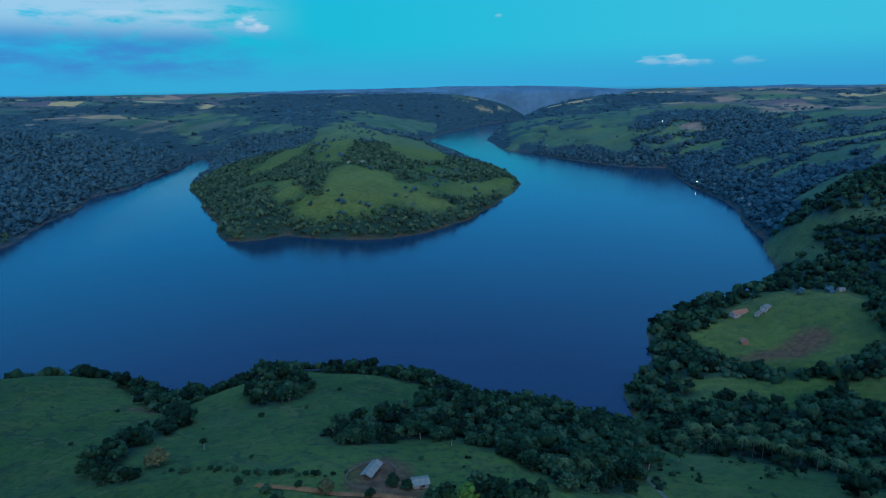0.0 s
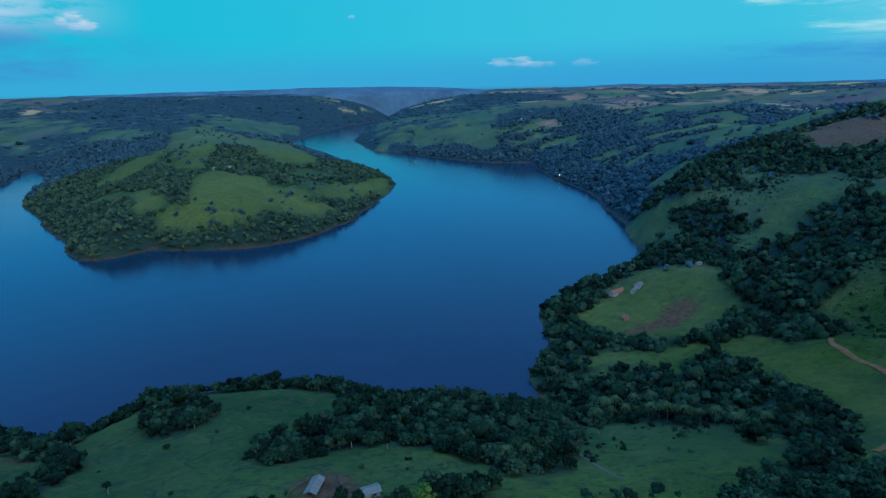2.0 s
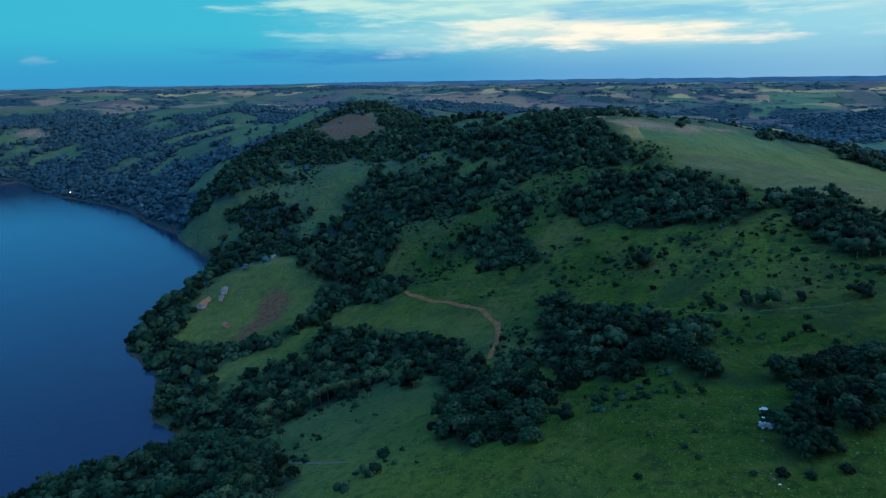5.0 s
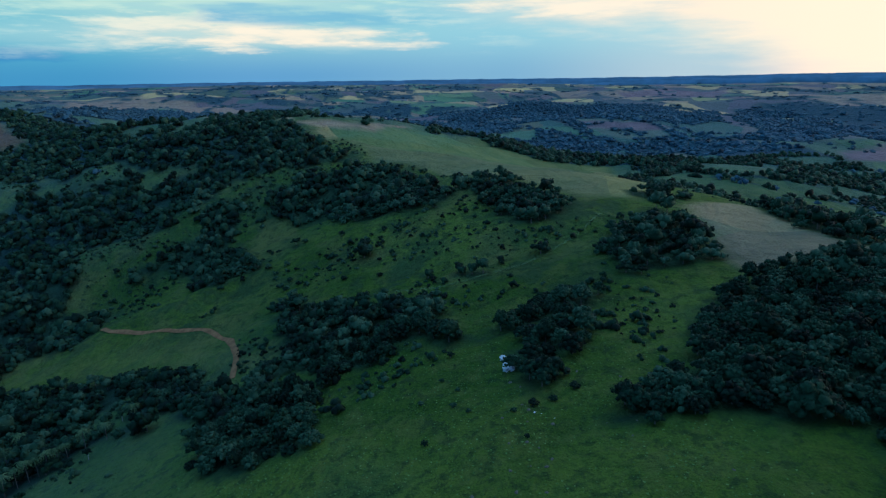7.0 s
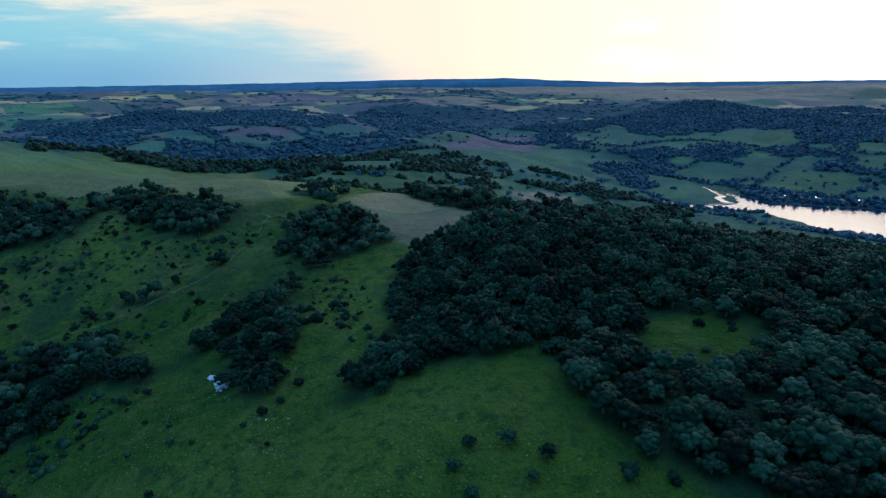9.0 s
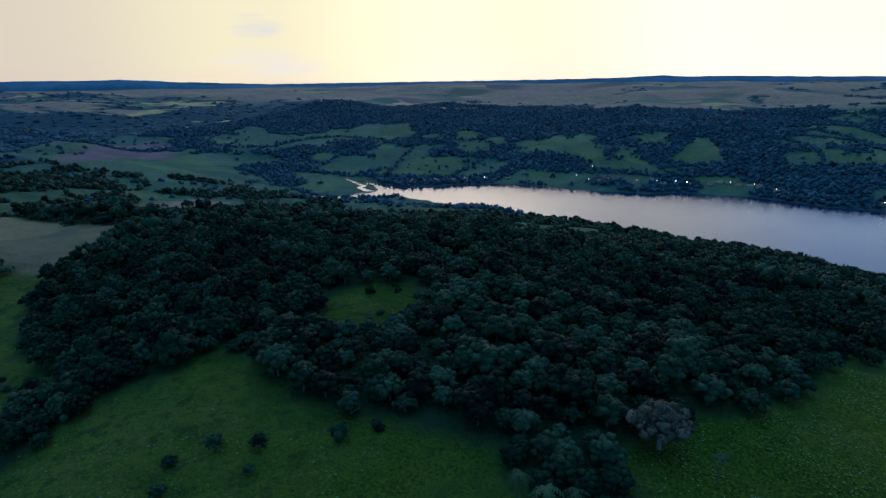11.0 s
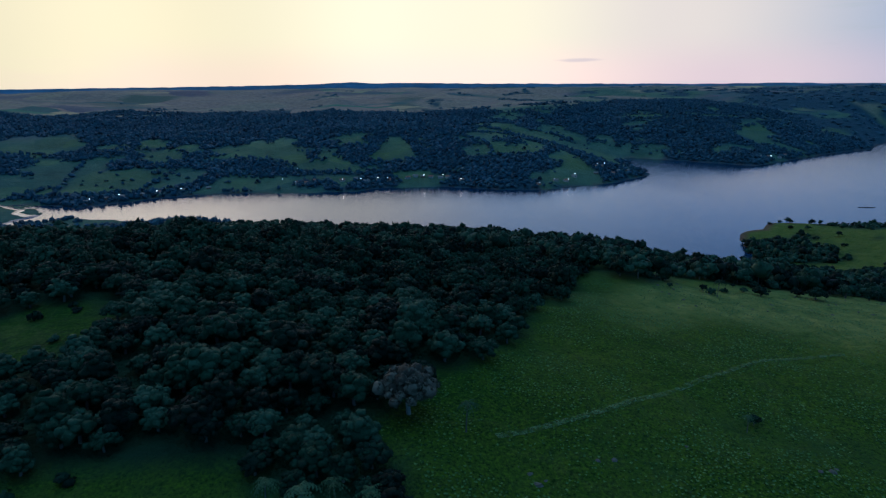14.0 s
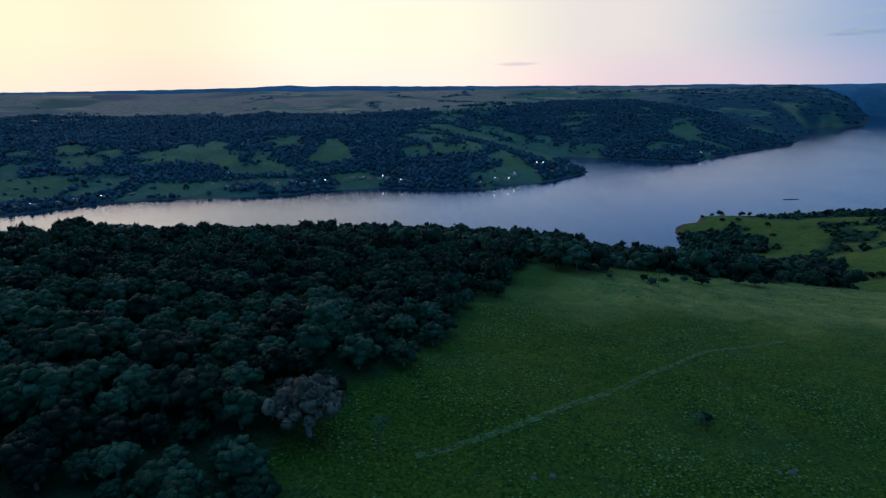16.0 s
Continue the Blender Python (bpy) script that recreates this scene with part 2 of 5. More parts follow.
    pick = n.add("ShaderNodeSeparateColor", {0: cell}).outputs[0]
    crops = n.ramp(pick, [(0.0, (0.05, 0.11, 0.065)), (0.2, (0.36, 0.22, 0.15)), (0.34, (0.62, 0.42, 0.17)), (0.42, (0.07, 0.20, 0.10)), (0.58, (0.17, 0.115, 0.12)), (0.70, (0.06, 0.13, 0.10)), (0.92, (0.14, 0.115, 0.125))], False)
    rows = n.noise(at, 0.05, 4)
    crops = n.mix(n.math("MULTIPLY", n.step(rows, 0.35, 0.7), 0.2), crops, (0.05, 0.07, 0.03, 1))
    # Mask for the distance haze that is mixed into the ground colours.
    haze_tint = n.add("ShaderNodeAttribute", attribute_name="haze_tint").outputs["Fac"]
    stony = n.add("ShaderNodeAttribute", attribute_name="stony").outputs["Fac"]
    clumps = n.noise(at, 0.11, 6, 0.7)
    # Dry stony grass; sunset glow on the pasture is partly in these yellows.
    glow_dry = n.ramp(clumps, [(0.30, (0.06, 0.100, 0.026)), (0.44, (0.20, 0.225, 0.054)), (0.68, (0.35, 0.31, 0.080))])
    grass = n.mix(n.math("MULTIPLY", stony, 0.85), grass, glow_dry)
    # Grass tone for far land, with haze blue mixed into its greens.
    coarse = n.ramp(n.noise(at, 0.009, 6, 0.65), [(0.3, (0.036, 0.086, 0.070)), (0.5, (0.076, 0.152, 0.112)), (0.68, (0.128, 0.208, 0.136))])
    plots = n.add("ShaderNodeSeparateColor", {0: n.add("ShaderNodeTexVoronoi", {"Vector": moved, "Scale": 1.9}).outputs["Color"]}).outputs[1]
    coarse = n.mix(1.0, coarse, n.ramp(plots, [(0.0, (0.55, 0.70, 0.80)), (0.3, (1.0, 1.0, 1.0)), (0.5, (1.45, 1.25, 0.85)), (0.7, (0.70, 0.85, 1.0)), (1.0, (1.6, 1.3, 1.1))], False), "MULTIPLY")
    grass = n.mix(n.math("MULTIPLY", n.math("MULTIPLY", haze_tint, n.math("SUBTRACT", 1.0, stony)), 0.62), grass, coarse)
    straw = n.add("ShaderNodeAttribute", attribute_name="straw").outputs["Fac"]
    stubble = n.add("ShaderNodeAttribute", attribute_name="stubble").outputs["Fac"]
    grass = n.mix(n.math("MULTIPLY", straw, 0.8), grass, n.ramp(n.noise(at, 0.03, 6, 0.65), [(0.3, (0.12, 0.155, 0.045)), (0.7, (0.24, 0.24, 0.075))]))
    colour = n.mix(farm, grass, crops)
    colour = n.mix(n.math("MULTIPLY", stubble, 0.85), colour, n.ramp(n.noise(at, 0.04, 6, 0.65), [(0.3, (0.23, 0.150, 0.105)), (0.7, (0.42, 0.275, 0.170))]))
    ploughed = n.add("ShaderNodeAttribute", attribute_name="ploughed").outputs["Fac"]
    colour = n.mix(n.math("MULTIPLY", ploughed, 0.9), colour, n.ramp(n.noise(at, 0.02, 5, 0.6), [(0.3, (0.15, 0.095, 0.105)), (0.7, (0.25, 0.155, 0.155))]))
    litter = n.ramp(patch, [(0.3, (0.016, 0.036, 0.018)), (0.7, (0.032, 0.064, 0.028))])
    # Floor of the far woods, its blue put in for haze.
    hazed_brush = n.ramp(tuft, [(0.3, (0.016, 0.046, 0.056)), (0.7, (0.034, 0.078, 0.084))])
    colour = n.mix(wood, colour, n.mix(haze_tint, litter, hazed_brush))
    earth = n.ramp(n.noise(at, 0.25, 5), [(0.3, (0.105, 0.058, 0.036)), (0.7, (0.215, 0.112, 0.064))])
    colour = n.mix(n.math("MULTIPLY", soil, n.step(n.math("ADD", soil, n.math("MULTIPLY", tuft, 0.8)), 0.45, 0.95)), colour, earth)
    # A blue sheen on the far ground adds to the painted haze.
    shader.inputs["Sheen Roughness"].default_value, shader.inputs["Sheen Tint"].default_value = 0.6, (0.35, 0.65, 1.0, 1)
    n.tree.links.new(n.math("MULTIPLY", haze_tint, 0.05), shader.inputs["Sheen Weight"])
    n.tree.links.new(colour, shader.inputs["Base Color"])
    bumps = n.math("ADD", n.math("ADD", n.math("MULTIPLY", tuft, 1.6), n.math("MULTIPLY", blade, 0.9)), n.math("MULTIPLY", n.noise(at, 0.09, 5, 0.6), 7.0))
    n.tree.links.new(n.add("ShaderNodeBump", {"Strength": 0.9, "Distance": 1.0, "Height": bumps}).outputs[0], shader.inputs["Normal"])
    return m


def leaf_material(name, dark, light, odd, sheen=0.0):
    """Foliage: tone by tree, by clump and by leaf spray."""
    m, n, shader = material(name, 0.65, 0.08)
    shader.inputs["Sheen Weight"].default_value, shader.inputs["Sheen Roughness"].default_value, shader.inputs["Sheen Tint"].default_value = sheen, 0.6, (0.2, 0.6, 0.95, 1)
    tree_tone = n.add("ShaderNodeAttribute", attribute_name="tint").outputs["Fac"]
    geometry = n.add("ShaderNodeNewGeometry")
    island = geometry.outputs["Random Per Island"]
    own = n.add("ShaderNodeObjectInfo").outputs["Random"]
    spots = n.noise(geometry.outputs["Position"], 1.1, 5, 0.75)
    tone = n.math("FRACT", n.math("ADD", tree_tone, own))
    tone = n.math("ADD", n.math("MULTIPLY", tone, 0.80), n.math("ADD", n.math("MULTIPLY", n.math("SUBTRACT", island, 0.2), 0.40), n.math("MULTIPLY", n.math("SUBTRACT", spots, 0.5), 0.4)))
    n.tree.links.new(n.ramp(tone, [(0.0, tuple(c * 0.35 for c in dark)), (0.25, dark), (0.6, light), (1.0, odd)]), shader.inputs["Base Color"])
    n.tree.links.new(n.add("ShaderNodeBump", {"Strength": 0.35, "Distance": 1.0, "Height": spots}).outputs[0], shader.inputs["Normal"])
    return m


def water_material():
    m, n, shader = material("lake_water", 0.07, 0.95)
    shader.inputs["IOR"].default_value = 1.33
    at = n.add("ShaderNodeNewGeometry").outputs["Position"]
    murk = n.noise(at, 0.002, 4)
    n.tree.links.new(n.ramp(murk, [(0.3, (0.006, 0.032, 0.066)), (0.7, (0.009, 0.042, 0.084))]), shader.inputs["Base Color"])
    calm = n.noise(n.add("ShaderNodeVectorMath", {0: at, 1: (0.0035, 0.0016, 0.0)}, operation="MULTIPLY").outputs[0], 1.0, 5, 0.6)
    n.tree.links.new(n.step(calm, 0.35, 0.7, 0.03, 0.15), shader.inputs["Roughness"])
    ripple = n.noise(at, 0.35, 4, 0.6)
    n.tree.links.new(n.add("ShaderNodeBump", {"Strength": 0.30, "Distance": 0.5, "Height": ripple}).outputs[0], shader.inputs["Normal"])
    return m


def worn_grass():
    """Trodden turf, thin and patchy, with the grass showing through."""
    m, n, shader = material("trodden_grass", 0.95, 0.05)
    at = n.add("ShaderNodeNewGeometry").outputs["Position"]
    n.tree.links.new(n.ramp(n.noise(at, 0.8, 5), [(0.3, (0.09, 0.15, 0.05)), (0.7, (0.18, 0.23, 0.09))]), shader.inputs["Base Color"])
    n.tree.links.new(n.step(n.noise(at, 0.55, 6, 0.7), 0.34, 0.56, 0.0, 0.6), shader.inputs["Alpha"])
    return m


GROUND = ground_material()
WATER = water_material()
LEAF = leaf_material("broad_leaves", (0.005, 0.019, 0.010), (0.013, 0.043, 0.020), (0.042, 0.086, 0.046))
# Far foliage: the blue of distance haze is put into the leaf colour.
LEAF_FAR = leaf_material("hazed_leaves", (0.026, 0.072, 0.094), (0.038, 0.094, 0.118), (0.058, 0.118, 0.130))
LEAF_CAPE = leaf_material("olive_leaves", (0.024, 0.056, 0.034), (0.046, 0.092, 0.050), (0.080, 0.128, 0.064))
LEAF_BRIGHT = leaf_material("bright_leaves", (0.045, 0.10, 0.020), (0.08, 0.16, 0.03), (0.11, 0.19, 0.04))
LEAF_PALE = leaf_material("pale_blossom", (0.13, 0.11, 0.075), (0.20, 0.165, 0.11), (0.28, 0.23, 0.155))
PALM_LEAF = leaf_material("palm_leaves", (0.03, 0.06, 0.025), (0.07, 0.12, 0.05), (0.10, 0.15, 0.07))
BARK = plain("bark", (0.16, 0.14, 0.12), 0.9, size=1.0)
PALM_BARK = plain("palm_bark", (0.12, 0.115, 0.10), 0.9, size=1.0)
PALE_BARK = plain("pale_bark", (0.34, 0.32, 0.29), 0.85, size=1.0)
DIRT = plain("red_dirt", (0.26, 0.115, 0.052), 0.95, size=4.0, grain=0.35, spec=0.05)
TRODDEN = worn_grass()
PALE_ROCK = plain("pale_rock", (0.62, 0.60, 0.58), 0.8, size=1.2, grain=0.3)
ROCK = plain("rock", (0.13, 0.11, 0.08), 0.9, size=2.0, grain=0.35)
OLD_WALL = plain("old_wall", (0.50, 0.47, 0.43), 0.85, size=2.0)
RUSTY_TIN = plain("rusty_tin", (0.26, 0.21, 0.17), 0.6, 0.2, size=2.0)
WHITEWASH = plain("whitewash", (0.42, 0.41, 0.39), 0.8, size=2.0)
BRICK_WALL = plain("brick_wall", (0.34, 0.20, 0.14), 0.85, size=2.0)
TILE = plain("clay_tile", (0.36, 0.15, 0.09), 0.8, size=1.5, grain=0.35)
TIN = plain("tin_roof", (0.22, 0.21, 0.18), 0.5, 0.15, size=2.0)
WOOD = plain("weathered_wood", (0.17, 0.14, 0.12), 0.85, size=0.8)
DARK_GLASS = plain("window_glass", (0.03, 0.04, 0.05), 0.1, spec=0.5)
BOAT = plain("dark_hull", (0.06, 0.06, 0.07), 0.6)


def glow_material(name, colour, power):
    m = bpy.data.materials.new(name)
    m.use_nodes = True
    n = Nodes(m.node_tree)
    n.add("ShaderNodeOutputMaterial", {0: n.add("ShaderNodeEmission", {0: (*colour, 1), 1: power}).outputs[0]})
    return m


# The horizon ridges take their haze blue from this base colour.
HAZE_HILLS = plain("haze_blue_hills", (0.085, 0.170, 0.235), 0.9, size=240.0, grain=0.25, spec=0.05)
LAMP = glow_material("lamp_light", (1.0, 0.93, 0.80), 14.0)


# ---- the lie of the land: shorelines, relief ----
LAKE_NORTH = [(141, 368), (110, 386), (75, 406), (22, 416), (0, 436), (-44, 455), (-97, 462), (-154, 464), (-182, 432), (-207, 410),
              (-258, 444), (-288, 456), (-332, 446), (-380, 438), (-520, 410), (-760, 470), (-1000, 600), (-1150, 760), (-1020, 830), (-701, 884)]
SHORE_WEST = [(-714, 955), (-746, 1061), (-755, 1162), (-812, 1320), (-782, 1430), (-809, 1645), (-815, 1807), (-850, 2000), (-960, 2160), (-930, 2170)]
PENINSULA = [(-780, 1960), (-690, 1711), (-675, 1573), (-626, 1418), (-552, 1302), (-494, 1174), (-425, 1067), (-387, 978), (-357, 919), (-325, 907),
             (-300, 917), (-263, 948), (-200, 923), (-134, 909), (-89, 917), (-44, 941), (2, 990), (44, 1050), (95, 1166), (151, 1302),
             (190, 1430), (172, 1650), (113, 1822), (9, 2243), (-90, 2560)]
RIVER_NORTH = [(-60, 2760), (14, 3052), (220, 3570), (420, 3950), (700, 4500), (760, 4480), (500, 3963), (300, 3250), (240, 2900), (191, 2615), (222, 2217)]
SHORE_EAST = [(328, 2075), (394, 1907), (522, 1718), (638, 1672), (606, 1500), (589, 1408), (584, 1258), (575, 1136), (525, 992), (504, 895), (456, 787),
              (438, 723), (416, 685), (362, 650), (303, 624), (255, 599), (211, 561), (194, 520), (182, 472), (162, 447), (142, 419), (135, 390)]
LAKE_SOUTH = [(590, -926), (520, -906), (440, -965), (300, -925), (190, -905), (110, -850), (30, -835), (-47, -815), (-135, -758), (-215, -722),
              (-350, -670), (-408, -615), (-438, -575), (-545, -555), (-616, -690), (-662, -702), (-700, -742), (-808, -702), (-955, -690),
              (-1300, -560), (-1900, -480), (-2800, -700), (-3900, -900), (-4600, -1600)]
SHORE_SOUTH = [(-4500, -3300), (-3950, -3920), (-3468, -3097), (-3226, -2702), (-2639, -2192), (-2235, -2132), (-2001, -1848), (-1660, -1585), (-1447, -1500),
               (-1142, -1341), (-1072, -1312), (-1006, -1386), (-918, -1469), (-821, -1546), (-748, -1302), (-757, -1225), (-621, -1137), (-533, -1108),
               (-435, -1077), (-345, -1100), (-234, -1155), (-113, -1165), (-54, -1128), (59, -1132), (175, -1150), (263, -1150), (341, -1120),
               (401, -1075), (448, -1050), (500, -1075), (585, -1112), (600, -1106), (520, -1052), (484, -1000), (525, -918)]
LAKES = [LAKE_NORTH + SHORE_WEST + PENINSULA + RIVER_NORTH + SHORE_EAST, LAKE_SOUTH + SHORE_SOUTH]


def value_noise(x, y, size, seed):
    """Smooth noise between -1 and 1 with that wavelength in metres."""
    u, v = x / size + seed * 17.31, y / size + seed * 9.77
    i, j = np.floor(u), np.floor(v)
    a, b = u - i, v - j
    a, b = a * a * (3 - 2 * a), b * b * (3 - 2 * b)

    def corner(p, q):
        n = np.sin(p * 127.1 + q * 311.7 + seed * 74.7) * 43758.5453
        return 2 * (n - np.floor(n)) - 1

    low = corner(i, j) * (1 - a) + corner(i + 1, j) * a
    high = corner(i, j + 1) * (1 - a) + corner(i + 1, j + 1) * a
    return low * (1 - b) + high * b


def fractal(x, y, size, seed, octaves=3):
    total, weight = 0, 1
    for k in range(octaves):
        total = total + weight * value_noise(x, y, size / 2 ** k, seed + k)
        weight *= 0.5
    return total


def signed_distance(x, y, ring):
    """Metres to the ring; negative inside it."""
    best, inside = np.full(x.shape, 1e12), np.zeros(x.shape, bool)
    for (ax, ay), (bx, by) in zip(ring, ring[1:] + ring[:1]):
        dx, dy = bx - ax, by - ay
        s = np.clip(((x - ax) * dx + (y - ay) * dy) / (dx * dx + dy * dy + 1e-9), 0, 1)
        best = np.minimum(best, (x - ax - s * dx) ** 2 + (y - ay - s * dy) ** 2)
        if ay != by:
            inside ^= ((ay > y) != (by > y)) & (x < (bx - ax) * (y - ay) / (by - ay) + ax)
    return np.sqrt(best) * np.where(inside, -1, 1)


def shore_distance(x, y):
    d = np.minimum(signed_distance(x, y, LAKES[0]), signed_distance(x, y, LAKES[1]))
    return d + 4 * value_noise(x, y, 45, 3) + 2 * value_noise(x, y, 14, 5)


def smooth(a, b, v):
    s = np.clip((v - a) / (b - a), 0, 1)
    return s * s * (3 - 2 * s)


def far_relief(x, y):
    r = np.hypot(x, y)
    rim = 186 - 20 * smooth(500, -2500, y)
    hills = 24 * fractal(x, y, 900, 11) + 15 * fractal(x, y, 300, 21)
    h = 105 + (rim - 105) * smooth(1800, 4550, r) + hills * (1 - 0.75 * smooth(3200, 4600, r)) * smooth(300, 1500, r)
    for hx, hy, sx, sy, up in HILLS:
        h = h + up * np.exp(-((x - hx) / sx) ** 2 - ((y - hy) / sy) ** 2)
    return h


HILLS = [(1050, 830, 220, 220, 38), (1450, 1080, 520, 520, 45), (1350, 200, 420, 420, -10), (-230, 1450, 300, 380, 18), (950, 1750, 600, 500, 55), (900, 1150, 300, 300, 35), (1180, -330, 280, 260, -45), (-1250, 1350, 330, 700, 60), (-1100, 2500, 600, 400, 20), (200, -1900, 1500, 350, 25), (-1250, -2150, 500, 350, 30), (-2450, -2900, 500, 500, -12), (-3500, -2600, 650, 650, 62)]

RELIEF = [
    [0, -35, -55, -70, -78, -90, -89, -54, -45],
    [-138, -82, -76, -88, -81, -91, -74, -47, -35],
    [-227, -109, -68, -68, -57, -88, -72, -24, -13],
    [-43, -77, -11, -19, -25, -49, -15, 24, 11],
    [-124, -10, 27, 50, 64, 27, -1, -27, 24],
    [120, 34, 15, 61, 13, 82, 42, -11, 74],
    [-41, -26, -26, -21, -28, -32, 100, 105, 79],
    [-32, -55, -72, -60, -110, -80, 52, 102, 18],
    [-12, -51, -82, -98, -132, -91, 16, 87, -49],
    [-9, -38, -63, -63, -15, 70, 58, 35, 40],
]


def mapped(x, y):
    """1 inside the country whose woods are mapped one by one."""
    return smooth(-700, -640, x) * smooth(1050, 950, x) * smooth(-870, -820, y) * smooth(900, 820, y)


def bank_width(x, y):
    """How gently the banks rise, in metres."""
    inner = smooth(1500, 700, y) * smooth(1900, 900, x) * smooth(-1500, -500, x) * smooth(-1150, -750, y)
    steep = smooth(-1700, -2100, x) * smooth(-1500, -1800, y)              # the far western shore
    return 70 + (190 + 190 * smooth(-700, -1000, y)) * (1 - inner) * (1 - 0.8 * steep) + 330 * smooth(-570, -650, x) * smooth(-380, -520, y) * smooth(-1000, -900, y)


def gully(x, y):
    """Gullies that run down the eastern slopes."""
    across, along = 0.94 * x + 0.35 * y, 0.94 * y - 0.35 * x
    where = smooth(200, 330, x) * smooth(-60, 60, y) * smooth(1100, 900, x) * smooth(1000, 850, y)
    return 8.5 * (value_noise(across, along / 4.5, 62, 91) + 0.4 * value_noise(across, along / 3, 27, 92)) * where


def near_relief(x, y):
    """The coarse relief round the ridge, splined from a 200 m lattice."""
    total = np.zeros(x.shape)

    def spline(s):
        s = np.abs(s)
        return np.where(s < 1, 2 / 3 - s * s + s ** 3 / 2, np.where(s < 2, (2 - s) ** 3 / 6, 0))

    for j, row in enumerate(RELIEF):
        for i, up in enumerate(row):
            total = total + up * spline((x + 600) / 200 - i) * spline((y + 1000) / 200 - j)
    return total


def height(x, y, d=None):
    """Metres above the lake."""
    x, y = np.asarray(x, float), np.asarray(y, float)
    if d is None:
        d = shore_distance(x, y)
    rise = 1 - np.exp(-np.maximum(d, 0) / bank_width(x, y))
    rough = (2.2 * fractal(x, y, 70, 31) + 0.9 * fractal(x, y, 22, 35, 2)) * smooth(0, 120, d)
    rough = rough + 3.2 * np.abs(value_noise(x, y, 52, 33)) * smooth(0, 60, d) * smooth(190, 240, y) * smooth(120, 60, x) * smooth(500, 460, y)
    land = rise * (far_relief(x, y) + near_relief(x, y)) + rough + gully(x, y) * smooth(0, 60, d) + 1.6 * smooth(0, 5, d)
    return np.where(d > 0, np.maximum(land, 0.15), np.maximum(d * 0.3, -4))


# ---- woods: their plan ----
SHORE_BELT = [(-380, 440), (-325, 448), (-282, 458), (-252, 446), (-203, 412), (-178, 434), (-150, 466), (-98, 464), (-50, 457), (10, 438), (28, 408), (-21, 400), (-60, 414),
              (-110, 434), (-145, 436), (-165, 400), (-175, 352), (-161, 321), (-195, 330), (-244, 405), (-274, 425), (-330, 410)]
LAKESIDE_WOOD = [(15, 415), (77, 400), (125, 374), (143, 357), (108, 269), (74, 206), (45, 198), (34, 236), (-2, 260), (-30, 263), (-57, 254), (-66, 274), (-55, 303), (-26, 316), (-17, 362)]
GULLY_WOOD = [(-188, 347), (-187, 365), (-158, 319), (-146, 288), (-149, 271), (-152, 261), (-145, 238), (-137, 217), (-133, 204), (-163, 216), (-169, 233), (-170, 247), (-171, 265), (-173, 286), (-171, 300)]
PALM_ROW = [(138, 347), (180, 321), (201, 273), (208, 223), (180, 192), (180, 244), (153, 275), (115, 284)]
YARD_WOOD = [(-3, 194), (9, 201), (40, 197), (44, 179), (-5, 183)]
PASTURE_CLUMP = [(-131, 339), (-135, 369), (-129, 395), (-111, 405), (-92, 359), (-88, 326), (-104, 323), (-113, 319)]
HEADLAND_BELT = [(137, 404), (155, 423), (172, 397), (198, 379), (225, 368), (246, 360), (275, 383), (297, 372), (290, 337), (272, 283), (252, 232), (230, 195), (205, 205), (224, 252), (203, 281), (179, 306), (158, 335), (145, 370), (135, 383)]
HEADLAND_SHORE = [(138, 406), (150, 440), (166, 470), (180, 500), (200, 545), (240, 590), (300, 620), (370, 645), (425, 690), (440, 660), (420, 590), (439, 528), (310, 345), (249, 361), (183, 392)]
EAST_WOOD = [(373, 506), (412, 514), (450, 506), (318, 347), (314, 383), (339, 441)]
HILL_WOOD = [(741, 510), (696, 425), (672, 351), (669, 272), (662, 235), (616, 211), (581, 191), (550, 138), (535, 159), (539, 188), (531, 203), (536, 254), (573, 320), (584, 380), (602, 444), (627, 523), (671, 633), (723, 623)]
SLOPE_WOOD = [(465, 228), (495, 226), (530, 198), (532, 154), (509, 91), (438, 64), (371, 44), (376, 83), (368, 97), (390, 129), (441, 184)]
CREST_WOOD = [(435, 64), (415, 26), (390, -4), (353, -25), (316, -33), (295, -12), (292, 11), (320, 19), (357, 32)]
RAVINE_WOOD = [(301, 182), (280, 144), (258, 117), (248, 102), (229, 82), (199, 58), (177, 54), (171, 44), (186, 25), (193, 1), (184, -11), (176, -12), (159, 6), (162, 21), (158, 38), (154, 51), (152, 61), (157, 71), (168, 81), (162, 91), (166, 107), (161, 124), (185, 152), (204, 160), (219, 158), (242, 157), (280, 174)]
CREEK_WOOD = [(251, 232), (214, 193), (194, 170), (214, 172), (202, 141), (183, 152), (173, 116), (154, 118), (119, 111), (100, 111), (108, 124), (105, 133), (107, 155), (121, 167), (141, 165), (170, 187), (187, 217), (201, 253), (235, 245)]
CREEK_STRIP = [(205, 278), (215, 262), (195, 240), (180, 192), (172, 215), (180, 250)]
BIG_CLUMP = [(139, 33), (158, 22), (154, 10), (133, 6), (123, 12), (124, 22), (103, 23), (94, 32), (111, 33)]
SADDLE_WOOD = [(247, -28), (266, -46), (304, -79), (266, -95), (242, -91), (201, -82), (201, -66), (204, -52), (201, -32), (223, -26)]
EAST_SLOPE = [(708, 1399), (720, 1103), (659, 909), (589, 725), (551, 639), (524, 666), (511, 705), (486, 756), (481, 787), (522, 960), (560, 1176)]
COVE_WOOD = [(373, 489), (398, 529), (440, 522), (475, 528), (490, 470), (477, 442), (444, 404), (415, 386), (397, 378), (384, 344), (360, 339), (330, 347), (316, 385), (344, 445)]
